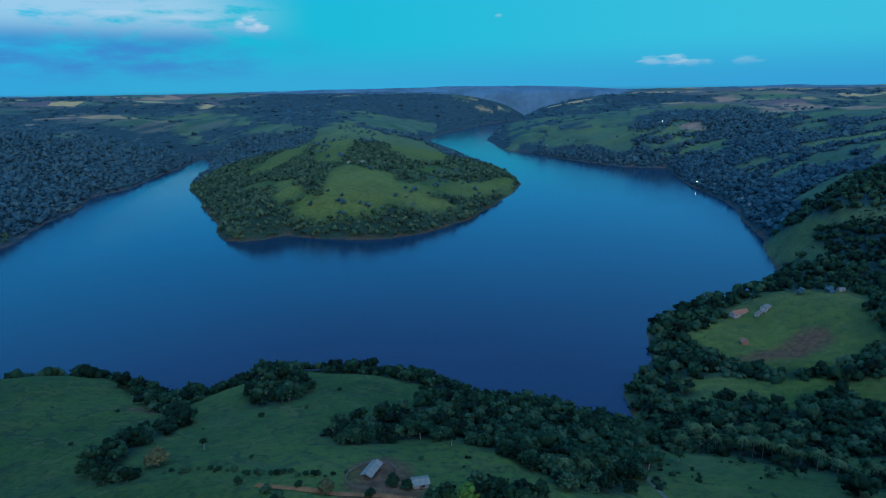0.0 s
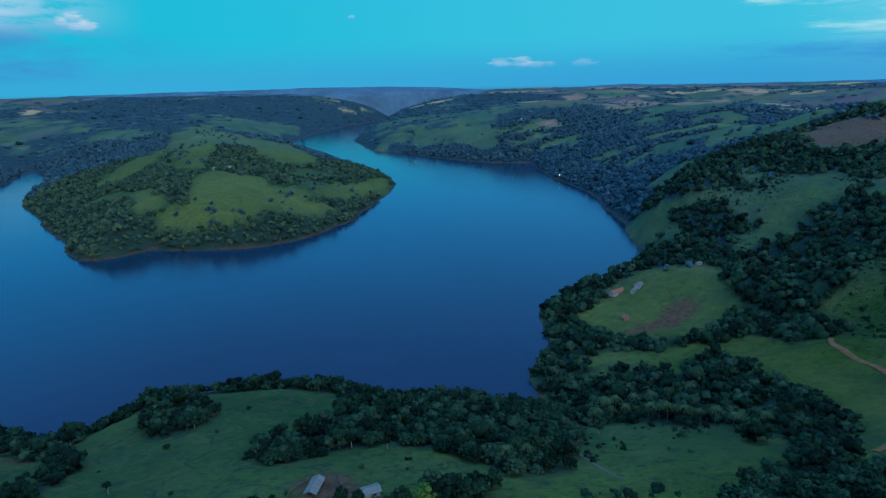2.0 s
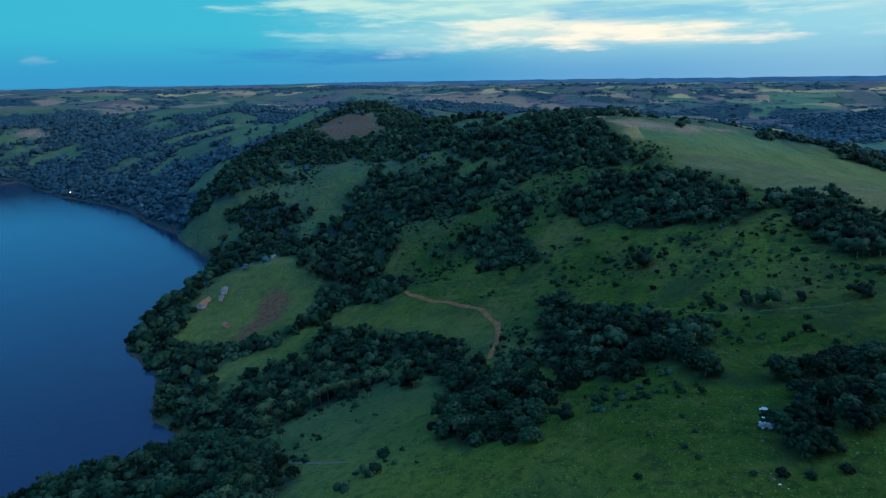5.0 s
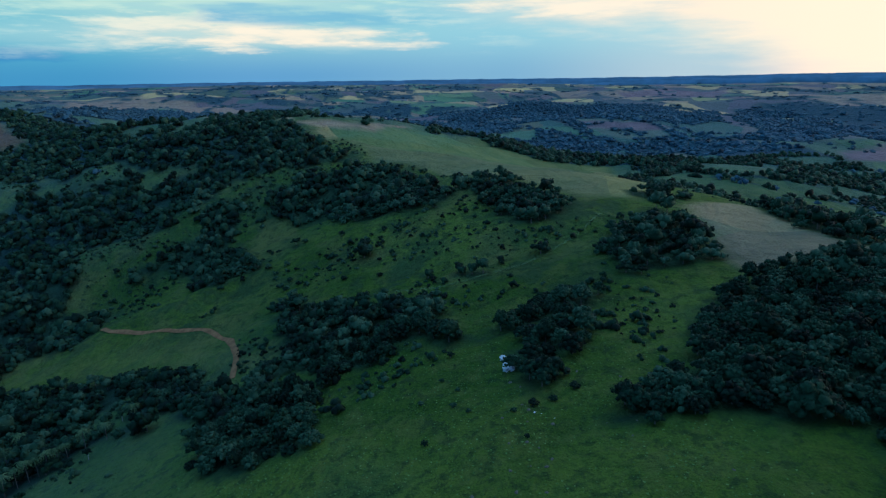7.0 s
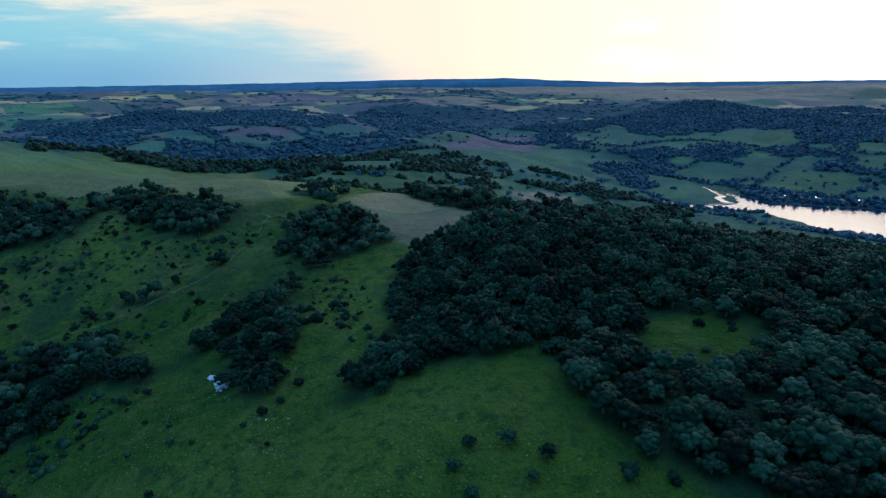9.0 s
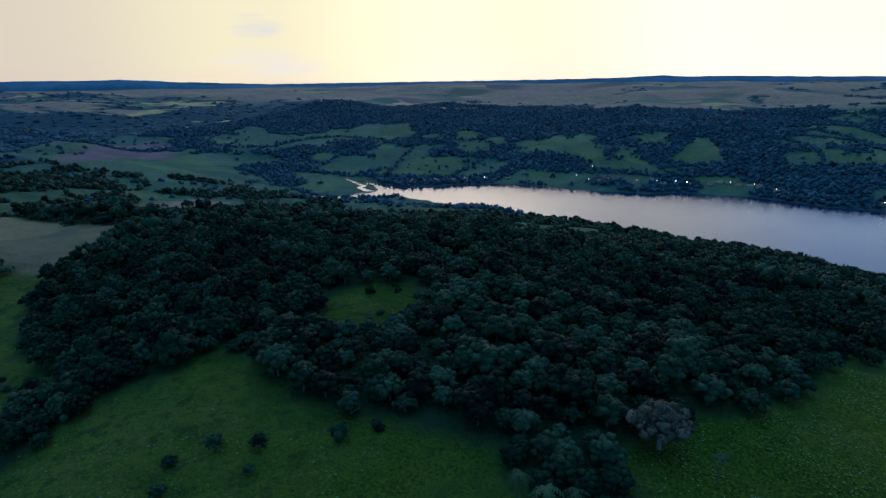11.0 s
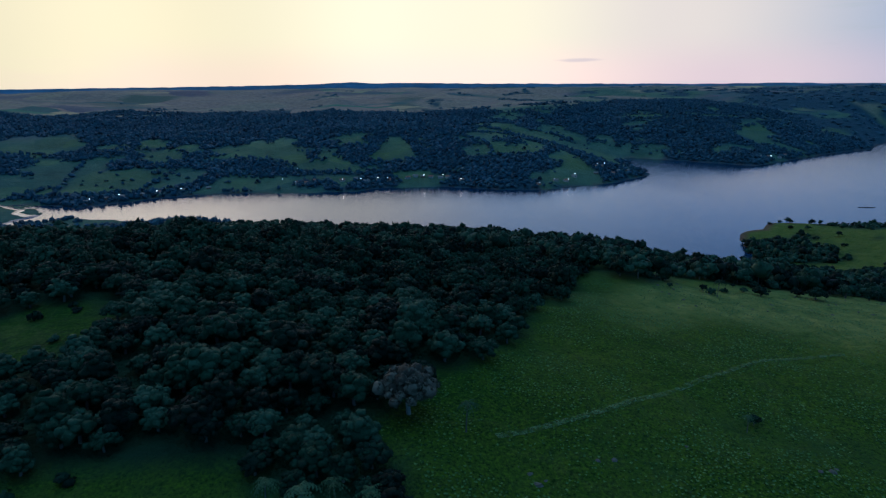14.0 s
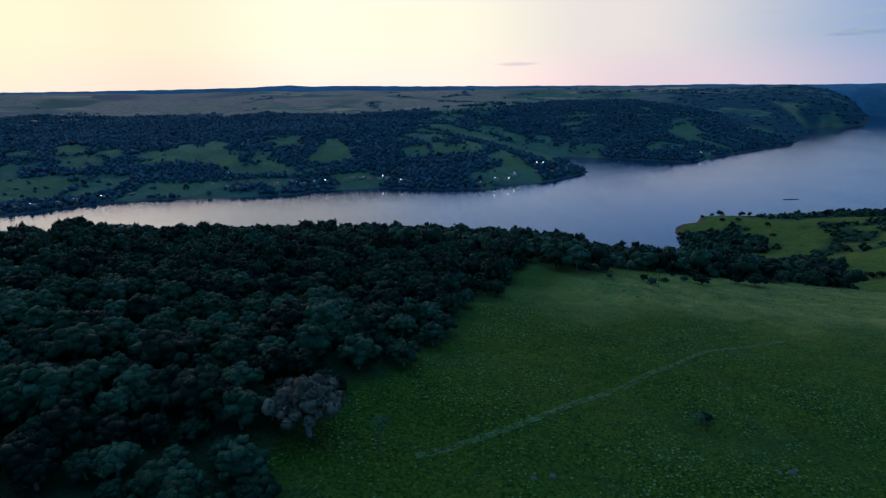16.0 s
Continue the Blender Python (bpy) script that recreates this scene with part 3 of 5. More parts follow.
SCRUB_WOOD = [(421, 316), (437, 299), (431, 245), (383, 203), (353, 204), (355, 240), (402, 296)]
TRACK_CLUMP = [(231, 32), (263, 13), (264, -5), (254, -5), (246, 12)]
LONE_CLUMP = [(425, 210), (417, 189), (380, 177), (394, 196)]
SLOPE_CLUMP = [(340, 135), (334, 117), (311, 111), (317, 127)]
FIELD_WOOD = [(1115, 1), (1211, -155), (1054, -268), (877, -258), (904, -150), (901, -25)]
TRACK_WOOD = [(297, 102), (290, 82), (259, 61), (264, 53), (260, 32), (232, 31), (236, 53), (250, 65), (271, 88)]
RIDGE_WOOD = [(173, -74), (184, -108), (190, -160), (260, -330), (330, -600), (300, -780), (100, -800), (-170, -700), (-300, -560), (-260, -330), (-183, -177), (-161, -146),
              (-123, -92), (-93, -66), (-83, -48), (-73, -41), (-79, -30), (-78, -20), (-60, -22), (-46, -31), (-20, -30), (-5, -27), (13, -31), (28, -39), (50, -46), (57, -27),
              (72, -5), (75, 10), (92, 2), (98, -17), (115, -33), (146, -47)]
LOWER_BELT = [(-387, -660), (-463, -610), (-574, -555), (-611, -470), (-603, -389), (-361, -176), (-312, -184), (-244, -180), (-202, -158), (-183, -177)]
POINT_WOOD = [(-726, -611), (-800, -560), (-740, -500), (-690, -540)]
PLANTATION = [(293, -147), (330, -165), (400, -225), (350, -250), (248, -195), (203, -182), (224, -156)]
TALL_CLUMP = [(318, -80), (345, -75), (350, -100), (325, -108)]
GLADES = [[(31, -76), (36, -92), (24, -104), (8, -109), (2, -90), (7, -70), (18, -66)], [(-240, -230), (-262, -300), (-300, -330), (-310, -280), (-280, -225)],
          [(150, -640), (60, -700), (-90, -690), (-60, -640), (80, -610)], [(-60, -760), (-120, -730), (-200, -690), (-170, -660), (-70, -700)]]
WOODS = [SHORE_BELT, LAKESIDE_WOOD, GULLY_WOOD, PALM_ROW, YARD_WOOD, PASTURE_CLUMP, HEADLAND_BELT, HEADLAND_SHORE, EAST_WOOD, HILL_WOOD, SLOPE_WOOD, CREST_WOOD, RAVINE_WOOD,
         CREEK_WOOD, CREEK_STRIP, BIG_CLUMP, SADDLE_WOOD, EAST_SLOPE, COVE_WOOD, SCRUB_WOOD, FIELD_WOOD, TRACK_WOOD, TRACK_CLUMP, LONE_CLUMP, SLOPE_CLUMP, RIDGE_WOOD, LOWER_BELT, POINT_WOOD, PLANTATION, TALL_CLUMP]
TAN_FIELD = [(304, -103), (326, -143), (272, -165), (196, -160), (183, -85), (194, -82)]
PALE_FIELD = [(659, 213), (680, 160), (976, -5), (864, -97), (871, -215), (407, -115), (327, -83), (337, -43), (391, -9), (441, 34), (507, 74), (543, 132), (586, 147), (616, 187)]
ORANGE_FIELD = [(618, -523), (650, -647), (594, -680), (574, -616), (575, -545)]
CREST_FIELD = [(640, 215), (700, 146), (933, 56), (976, -14), (828, 21), (616, 103), (609, 196)]
FARMYARD = [(-40, 222), (-36, 228), (-24, 228), (-16, 214), (-8, 186), (-40, 190)]
HEADLAND_PASTURE = [(238, 523), (290, 570), (341, 590), (403, 560), (402, 515), (368, 470), (330, 415), (281, 418), (252, 440), (246, 476)]
KNOLL_PASTURE = [(292, 385), (322, 372), (318, 313), (283, 222), (245, 192), (222, 188), (252, 226), (272, 300), (284, 345)]
RED_FIELD = [(720, 777), (846, 841), (873, 808), (887, 765), (724, 619), (681, 648), (675, 696)]
STRIP_PASTURE = [(192, 428), (227, 430), (253, 411), (292, 398), (286, 374), (252, 378), (232, 383), (204, 393), (185, 407)]
TRODDEN_YARD = [(334, 514), (349, 504), (347, 476), (305, 449), (281, 445), (262, 452), (262, 470), (285, 474), (306, 486)]

STONY_PASTURE = [(-150, -140), (-201, -158), (-242, -170), (-306, -206), (-513, -365), (-380, -120), (-290, -78), (-225, -98), (-180, -128)]
BELT_MEADOW = [(-205, -195), (-266, -250), (-245, -195), (-214, -182)]
FAR_MEADOWS = [[(569, -1146), (588, -1191), (526, -1219), (524, -1297), (444, -1306), (372, -1263), (332, -1190), (324, -1135), (374, -1128), (436, -1155), (467, -1128)],
               [(474, -1434), (512, -1545), (446, -1568), (405, -1470), (360, -1508), (332, -1457), (357, -1388), (413, -1363)],
               [(757, -1521), (779, -1598), (769, -1667), (719, -1684), (651, -1539), (700, -1511)], [(582, -1516), (524, -1547), (492, -1474), (545, -1453)],
               [(832, -1541), (794, -1571), (751, -1499), (796, -1473)], [(210, -1165), (221, -1220), (171, -1274), (149, -1224), (176, -1163)]]
SLOPE_MEADOWS = [[(300, -1482), (235, -1508), (153, -1538), (73, -1463), (57, -1357), (98, -1292), (143, -1350), (191, -1326), (254, -1391)],
                 [(83, -1270), (37, -1331), (-15, -1359), (-43, -1293), (-120, -1272), (-68, -1257), (-32, -1179), (28, -1193)], [(-13, -1454), (-10, -1547), (-86, -1537), (-73, -1476)],
                 [(-103, -1348), (-129, -1471), (-220, -1489), (-212, -1380), (-176, -1323), (-135, -1311)], [(-144, -1234), (-222, -1247), (-243, -1192), (-165, -1177)],
                 [(-990, -1948), (-1069, -1937), (-1109, -1842), (-1029, -1851)]]
SHORE_MEADOWS = [[(-434, -1818), (-540, -1791), (-625, -1699), (-661, -1632), (-542, -1535), (-434, -1485), (-422, -1663)], [(-363, -1342), (-402, -1411), (-530, -1437), (-521, -1322), (-423, -1313)],
                 [(-545, -1296), (-610, -1356), (-590, -1199), (-538, -1191)], [(-438, -1130), (-456, -1162), (-515, -1163), (-504, -1122)],
                 [(-1270, -1677), (-1377, -1747), (-1354, -1633), (-1230, -1530), (-1206, -1578)], [(-1577, -1706), (-1663, -1813), (-1822, -1865), (-1748, -1780)]]
SCARP_WOOD = [(1148, -2144), (1046, -2305), (932, -2317), (751, -2199), (614, -2420), (477, -2468), (346, -2357), (13, -2271), (-364, -2124), (-550, -2333), (-498, -2047), (-317, -1530), (-162, -1529), (-9, -1589),
              (147, -1614), (296, -1603), (386, -1553), (486, -1650), (580, -1585), (741, -1737), (857, -1730), (897, -1665)]
CAPE_MEADOWS = [[(-259, 1007), (-222, 1048), (-223, 1144), (-216, 1244), (-135, 1197), (-98, 1157), (-87, 1077), (-40, 1057), (2, 1082), (33, 1066), (-29, 1024), (-69, 1019), (-114, 978), (-150, 956), (-189, 962), (-251, 990)],
                [(-409, 1843), (-437, 2125), (-369, 2414), (-216, 2013), (-103, 2011), (10, 1874), (0, 1554), (-76, 1409), (-121, 1484), (-193, 1772), (-263, 1796), (-244, 1555), (-239, 1343), (-300, 1386)],
                [(3, 1153), (29, 1277), (81, 1312), (126, 1378), (188, 1551), (144, 1305), (85, 1203), (36, 1139), (2, 1119)],
                [(-475, 1389), (-465, 1544), (-439, 1819), (-391, 1838), (-375, 1545), (-414, 1411)], [(-345, 1163), (-305, 1188), (-265, 1059), (-296, 1022)]]
EAST_MEADOWS = [[(473, 2178), (553, 2252), (578, 2179), (531, 2074)], [(571, 2039), (624, 2024), (597, 1964)], [(940, 2545), (1034, 2664), (1452, 3058), (1236, 2549), (1053, 2465)],
                [(469, 1979), (651, 1956), (740, 1942), (833, 1815), (627, 1878), (524, 1899)], [(658, 1385), (733, 1351), (738, 1291), (686, 1308)], [(794, 1347), (943, 1299), (1022, 1289), (900, 1132), (803, 1275)]]
BANK_MEADOWS = [[(489, 819), (486, 754), (530, 676), (523, 660), (488, 700), (470, 739)], [(474, 817), (466, 718), (458, 661), (440, 708)]]
WEST_FIELDS = [[(-1212, 2304), (-1223, 2515), (-1126, 2612), (-1110, 2407), (-1161, 2284)], [(-1049, 2478), (-927, 2595), (-899, 2442), (-984, 2426)], [(-1520, 2593), (-1481, 2698), (-1295, 2434), (-1357, 2344)],
               [(-1303, 1963), (-1339, 2168), (-1132, 1853), (-1084, 1647)]]
TAN_FIELDS = [[(1830, 1259), (2463, 1622), (2726, 1484), (2619, 1154), (2292, 1011), (1941, 1092)], [(747, 381), (790, 400), (754, 299), (677, 246)], [(678, 243), (702, 161), (900, 110), (665, 142), (651, 211)],
              [(1244, 2419), (1447, 2574), (1601, 2462), (1170, 1882), (1059, 1983)], [(767, 1940), (832, 1940), (824, 1855), (768, 1870)], [(1287, 1978), (1957, 2492), (1380, 1754), (1190, 1774)]]
MARSH = [(640, -1110), (570, -1090), (500, -1010), (455, -985), (480, -930), (510, -890), (610, -860), (660, -980)]
PLATEAU_WOODS = [[(2051, -206), (2900, -330), (2900, -420), (2123, -345), (2155, -494), (2164, -688), (2106, -781), (1606, -695), (1439, -672), (1434, -526), (1483, -386), (1674, -252)],
                 [(2010, -1014), (2075, -1123), (2019, -1318), (1946, -1431), (1743, -1341), (1671, -1550), (1630, -1595), (1322, -1291), (1380, -1133), (1380, -967), (1186, -755), (1194, -684), (1429, -807), (1557, -795)],
                 [(1323, -164), (1401, -224), (1376, -261), (1291, -275), (1321, -331), (1213, -347), (887, -266), (867, -312), (735, -254), (808, -245), (900, -201), (873, -108)]]
VALLEY_SCARP = [(1476, -1758), (1306, -2037), (1186, -2251), (1064, -2188), (840, -2214), (710, -2442), (499, -2413), (263, -2090), (168, -1561), (326, -1543), (412, -1534), (457, -1725), (561, -1649), (722, -1686), (890, -1693), (1120, -1654), (1280, -1581)]
PLOUGHED = [[(1593, -263), (1533, -327), (1474, -421), (1443, -530), (1385, -505), (1405, -396), (1470, -288)], [(1057, -722), (1181, -920), (1221, -1128), (1158, -1130), (1013, -986), (1005, -818), (962, -671)],
            [(3285, -952), (3575, -1339), (3114, -1486), (2822, -1304), (2686, -987)]]
STUBBLE = [[(3334, -660), (3458, -844), (3450, -1006), (3311, -1197), (2920, -954), (3272, -838)], [(2170, -1319), (2601, -1710), (2142, -1637), (1860, -1538), (1742, -1617), (1752, -1413), (2051, -1339)],
           [(1286, -2235), (1417, -2673), (1422, -3076), (1292, -2770), (1226, -2323)]]
RIVER_MEADOW = [(417, -792), (400, -874), (328, -913), (255, -880), (209, -777), (279, -739), (355, -743)]
SPIT_MEADOWS = [[(-689, -725), (-734, -718), (-758, -651), (-748, -609), (-727, -596), (-705, -592), (-705, -629), (-692, -653), (-657, -669), (-633, -682)],
                [(-691, -571), (-718, -577), (-755, -565), (-726, -530), (-684, -540), (-658, -539), (-647, -550)], [(-657, -478), (-677, -454), (-647, -387), (-598, -345), (-592, -366), (-597, -395)]]
SPIT_GROVES = [[(-708, -569), (-733, -578), (-760, -571), (-758, -486), (-722, -453), (-707, -501), (-698, -549)],
               [(-580, -626), (-630, -645), (-667, -634), (-681, -606), (-665, -539), (-642, -522), (-599, -538), (-547, -566)],
               [(-679, -492), (-698, -492), (-693, -466), (-681, -418), (-644, -385), (-626, -410), (-628, -482), (-661, -485)],
               [(-688, -696), (-714, -658), (-717, -603), (-711, -601), (-707, -650), (-682, -683)]]
OPEN_LAND = [MARSH] + PLOUGHED + STUBBLE + SPIT_MEADOWS + FAR_MEADOWS + SLOPE_MEADOWS + SHORE_MEADOWS + CAPE_MEADOWS + EAST_MEADOWS + WEST_FIELDS + TAN_FIELDS


def inside_rings(x, y, rings, reach):
    """Metres inside the nearest of the rings, at most reach outside."""
    best = np.full(x.shape, -float(reach))
    for ring in rings:
        box = np.array(ring)
        ok = (x > box[:, 0].min() - reach) & (x < box[:, 0].max() + reach) & (y > box[:, 1].min() - reach) & (y < box[:, 1].max() + reach)
        if ok.any():
            best[ok] = np.maximum(best[ok], -signed_distance(x[ok], y[ok], ring))
    return best


def near_wood(x, y):
    """Metres inside the nearest mapped wood, with ragged edges; negative outside."""
    best = np.full(x.shape, -1e6)
    for ring in WOODS:
        box = np.array(ring)
        ok = (x > box[:, 0].min() - 40) & (x < box[:, 0].max() + 40) & (y > box[:, 1].min() - 40) & (y < box[:, 1].max() + 40)
        if ok.any():
            best[ok] = np.maximum(best[ok], -signed_distance(x[ok], y[ok], ring))
    for ring in GLADES:
        best = np.minimum(best, signed_distance(x, y, ring))
    scrubby = smooth(400, 450, x) * smooth(230, 300, y) * (1 - smooth(0, 8, -signed_distance(x, y, PALE_FIELD)))
    thickets = 20 * fractal(x, y, 75, 43, 3) - 2.2 * gully(x, y) - 1 + 7 * smooth(430, 520, y)
    best = np.maximum(best, np.where(scrubby > 0.3, thickets, -1e6))
    beyond = smooth(430, 520, np.hypot(x - 60, y)) * np.maximum(smooth(260, 320, x) * smooth(-120, -190, y), smooth(620, 700, x))
    some = beyond > 0.5
    if some.any():
        best[some] = np.maximum(best[some], 60 * far_wood(x[some], y[some], shore_distance(x[some], y[some])) - 4 - 60 * smooth(0, 6, -signed_distance(x[some], y[some], PALE_FIELD)))
    best = np.maximum(best, inside_rings(x, y, SPIT_GROVES, 30))
    for ring in (HEADLAND_PASTURE, KNOLL_PASTURE, STRIP_PASTURE, RED_FIELD, CREST_FIELD, BELT_MEADOW, *BANK_MEADOWS, *SPIT_MEADOWS, RIVER_MEADOW):
        best = np.minimum(best, signed_distance(x, y, ring))
    best = best - 2.5 * smooth(80, 140, x) * smooth(-20, 20, y)
    return best + (5 + 3 * smooth(80, 140, x) * smooth(-20, 20, y)) * fractal(x, y, 30, 41, 2) + 3 * value_noise(x, y, 11, 47)


def far_wood(x, y, d):
    """Above 0: woodland in the rest of the country."""
    south = smooth(-700, -1000, y)
    patches = 0.75 * (fractal(x, y, 380, 51, 3) * (1 - south) + fractal(x, y, 210, 52, 3) * south) + (0.6 - 0.35 * smooth(1800, 2600, np.hypot(x, y)) * (1 - south)) * fractal(x, y, 95, 55, 3)
    patches = patches + 0.28 * fractal(x, y, 60, 58, 2)
    hedge = np.maximum(0.30 - 9 * np.abs(value_noise(x, y, 300, 59)), 0.26 - 7 * np.abs(value_noise(x, y, 190, 60)))
    belt = 0.9 * (1 - south) * smooth(95, 25, d)
    bluff = 0.9 * smooth(-600, -800, x) * smooth(500, 900, y) * smooth(2600, 2000, y)
    bank = 0.22 * smooth(380, 480, x) * smooth(700, 900, y) * smooth(2400, 1500, y) * smooth(420, 200, d)
    scarp = 1.1 * smooth(-60, 40, inside_rings(x, y, [SCARP_WOOD, VALLEY_SCARP, *PLATEAU_WOODS], 90) + 25 * value_noise(x, y, 120, 8))
    on_cape = (x > -700) & (x < 200) & (y > 890) & (y < 2000)
    cape = np.where(on_cape, 0.12 + 0.3 * smooth(1450, 1900, y), 0.0)
    point = (x < -600) & (x > -1500) & (y > -800) & (y < -300)
    cape = np.where(point, -0.50 + 0.7 * smooth(-780, -900, x) + 0.3 * smooth(-640, -520, y), cape)
    plateau = 0.3 * smooth(2300, 3400, np.hypot(x, y))
    north = 0.7 * smooth(2700, 3400, y) * smooth(1700, 900, np.abs(x - 150))
    slope = 0.22 * smooth(-1080, -1150, y) * smooth(-2150, -1950, y)
    open_land = 0.012 * (inside_rings(x, y, OPEN_LAND, 45) + 16 * fractal(x, y, 46, 57, 3) + 3)
    slope = slope + 0.5 * smooth(-650, -900, x) * smooth(-1250, -1400, y)
    slope = slope + 0.12 * smooth(-250, -650, x) * smooth(1500, 2000, y)
    slope = slope + 0.55 * smooth(-1650, -2000, x) * smooth(-1500, -1700, y) * smooth(-3300, -2700, y + 0.35 * (x + 2400))
    total = slope + patches + belt + bluff + bank + scarp + cape + north - plateau - 0.10 - 0.04 * south - 0.08 * south * smooth(-1750, -1600, y) - 0.16 * smooth(300, 700, x) * smooth(600, 100, y) - 0.55 * smooth(-2200, -2350, y + 700 * smooth(-1600, -2200, x))
    groves = inside_rings(x, y, SPIT_GROVES, 30) / 40
    total = np.maximum(total, np.where(groves > -0.5, groves + 0.05, -9.0))
    total = np.minimum(total, np.where(open_land > -0.25, -open_land + 0.0, 9.0))
    return np.maximum(total, np.where(on_cape | point | ((y < -2350) & (x > -2000)), -9.0, hedge))


def farmland(x, y, d):
    r = np.hypot(x, y)
    f = np.maximum(smooth(850, 1700, r), smooth(430, 700, r) * smooth(200, 300, x) * smooth(200, -100, y)) * smooth(-0.35, 0.05, fractal(x, y, 800, 61, 2) + 0.25 * smooth(900, 1500, x) + 0.35 * smooth(2400, 3400, r) - 0.7 * smooth(900, 300, d))
    f = np.maximum(f, smooth(-2150, -2350, y) * smooth(-1100, -500, x))
    for ring, share in ((TAN_FIELD, 0.5), (PALE_FIELD, 0.25), (CREST_FIELD, 0.5), *((one, 0.9) for one in TAN_FIELDS), *((one, 0.6) for one in WEST_FIELDS), *((one, 0.0) for one in FAR_MEADOWS + SLOPE_MEADOWS + SHORE_MEADOWS + CAPE_MEADOWS)):
        inside = smooth(6, -6, signed_distance(x, y, ring))
        f = f * (1 - inside) + share * inside
    return f


def mesh_from(name, verts, faces, mat, smooth_shade=False):
    """A mesh from arrays of equal-sided faces."""
    me = bpy.data.meshes.new(name)
    verts, faces = np.asarray(verts, np.float32), np.asarray(faces, np.int32)
    count, sides = faces.shape
    me.vertices.add(len(verts))
    me.vertices.foreach_set("co", verts.ravel())
    me.loops.add(count * sides)
    me.loops.foreach_set("vertex_index", faces.ravel())
    me.polygons.add(count)
    me.polygons.foreach_set("loop_start", np.arange(0, count * sides, sides, dtype=np.int32))
    me.polygons.foreach_set("use_smooth", np.full(count, smooth_shade))
    for one in (mat if isinstance(mat, (list, tuple)) else [mat]):
        me.materials.append(one)
    me.update(calc_edges=True)
    return me


def add_attribute(me, name, values):
    me.attributes.new(name, "FLOAT", "POINT").data.foreach_set("value", np.asarray(values, np.float32))


def build_ground():
    cells = 360
    u = np.linspace(-1, 1, cells + 1)
    axis = 400 * np.sinh(u * math.asinh(4950 / 400))
    x, y = (a.ravel() for a in np.meshgrid(axis + 60, axis + 60))
    d = shore_distance(x, y)
    z = height(x, y, d)
    k = np.arange(cells)
    a = (k[:, None] * (cells + 1) + k[None, :]).ravel()
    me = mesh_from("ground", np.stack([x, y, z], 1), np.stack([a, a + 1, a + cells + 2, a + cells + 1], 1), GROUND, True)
    part_mapped = mapped(x, y)
    wood = np.where(part_mapped > 0.5, smooth(-2, 4, near_wood(x, y)), smooth(-0.02, 0.12, far_wood(x, y, d)))
    farm = farmland(x, y, d) * (1 - wood)
    yard = np.maximum(smooth(6, -4, signed_distance(x, y, FARMYARD)), 0.95 * smooth(8, -8, signed_distance(x, y, TRODDEN_YARD) + 5 * fractal(x, y, 18, 76, 2)))
    yard = np.maximum(yard, 0.9 * smooth(9, 3, np.abs(np.hypot(x - 266, y - 474) - 14)) * smooth(474, 464, y))
    yard = np.maximum(yard, 0.8 * smooth(6, -6, signed_distance(x, y, [(-213, 340), (-208, 350), (-183, 333), (-184, 323)])))
    yard = np.maximum(yard, 0.9 * smooth(14, -14, signed_distance(x, y, RED_FIELD)))
    soil = np.maximum(np.where((x < -560) & (y > -900) & (y < 0), smooth(13, 4, d), 0.55 * smooth(4, 1, d)), yard)
    add_attribute(me, "wood", wood)
    add_attribute(me, "farm", farm)
    add_attribute(me, "soil", soil)
    add_attribute(me, "ploughed", smooth(8, -8, -inside_rings(x, y, PLOUGHED, 30)))
    add_attribute(me, "turf", smooth(40, -50, x) * smooth(110, 60, y))
    add_attribute(me, "hummocks", smooth(0, 60, d) * smooth(190, 240, y) * smooth(140, 80, x) * smooth(500, 460, y))
    add_attribute(me, "rough_slope", smooth(120, 260, x) * smooth(-120, -40, y) * smooth(1000, 850, np.hypot(x, y)))
    add_attribute(me, "straw", smooth(12, -12, signed_distance(x, y, PALE_FIELD) + 6 * fractal(x, y, 60, 78, 2)) * (1 - wood))
    add_attribute(me, "stubble", np.maximum(np.maximum(smooth(6, -6, -inside_rings(x, y, [ORANGE_FIELD, *TAN_FIELDS, *STUBBLE], 30)), 0.55 * smooth(6, -6, signed_distance(x, y, TAN_FIELD))), 0.95 * smooth(-2120, -2260, y) * smooth(-2700, -2000, x) * smooth(-0.55, 0.0, fractal(x, y, 420, 66, 2))) * (1 - wood))
    dry_end = 0.45 * smooth(-90, -190, x) * smooth(-180, -245, y + 0.25 * x) * smooth(-640, -560, x) * smooth(-620, -560, y)
    add_attribute(me, "stony", np.maximum(dry_end, np.maximum(smooth(14, -14, signed_distance(x, y, STONY_PASTURE) + 14 * fractal(x, y, 40, 75, 2)), np.maximum(np.maximum(np.where(y > 0, 0.34, 0.28) * smooth(20, -20, -inside_rings(x, y, CAPE_MEADOWS + FAR_MEADOWS + SLOPE_MEADOWS + SHORE_MEADOWS, 60)), 0.34 * smooth(20, -20, -inside_rings(x, y, EAST_MEADOWS + BANK_MEADOWS + [HEADLAND_PASTURE, KNOLL_PASTURE, STRIP_PASTURE, CREST_FIELD], 60))), 0.35 * smooth(-560, -620, x) * smooth(-1000, -900, y) * smooth(-300, -400, y)))))
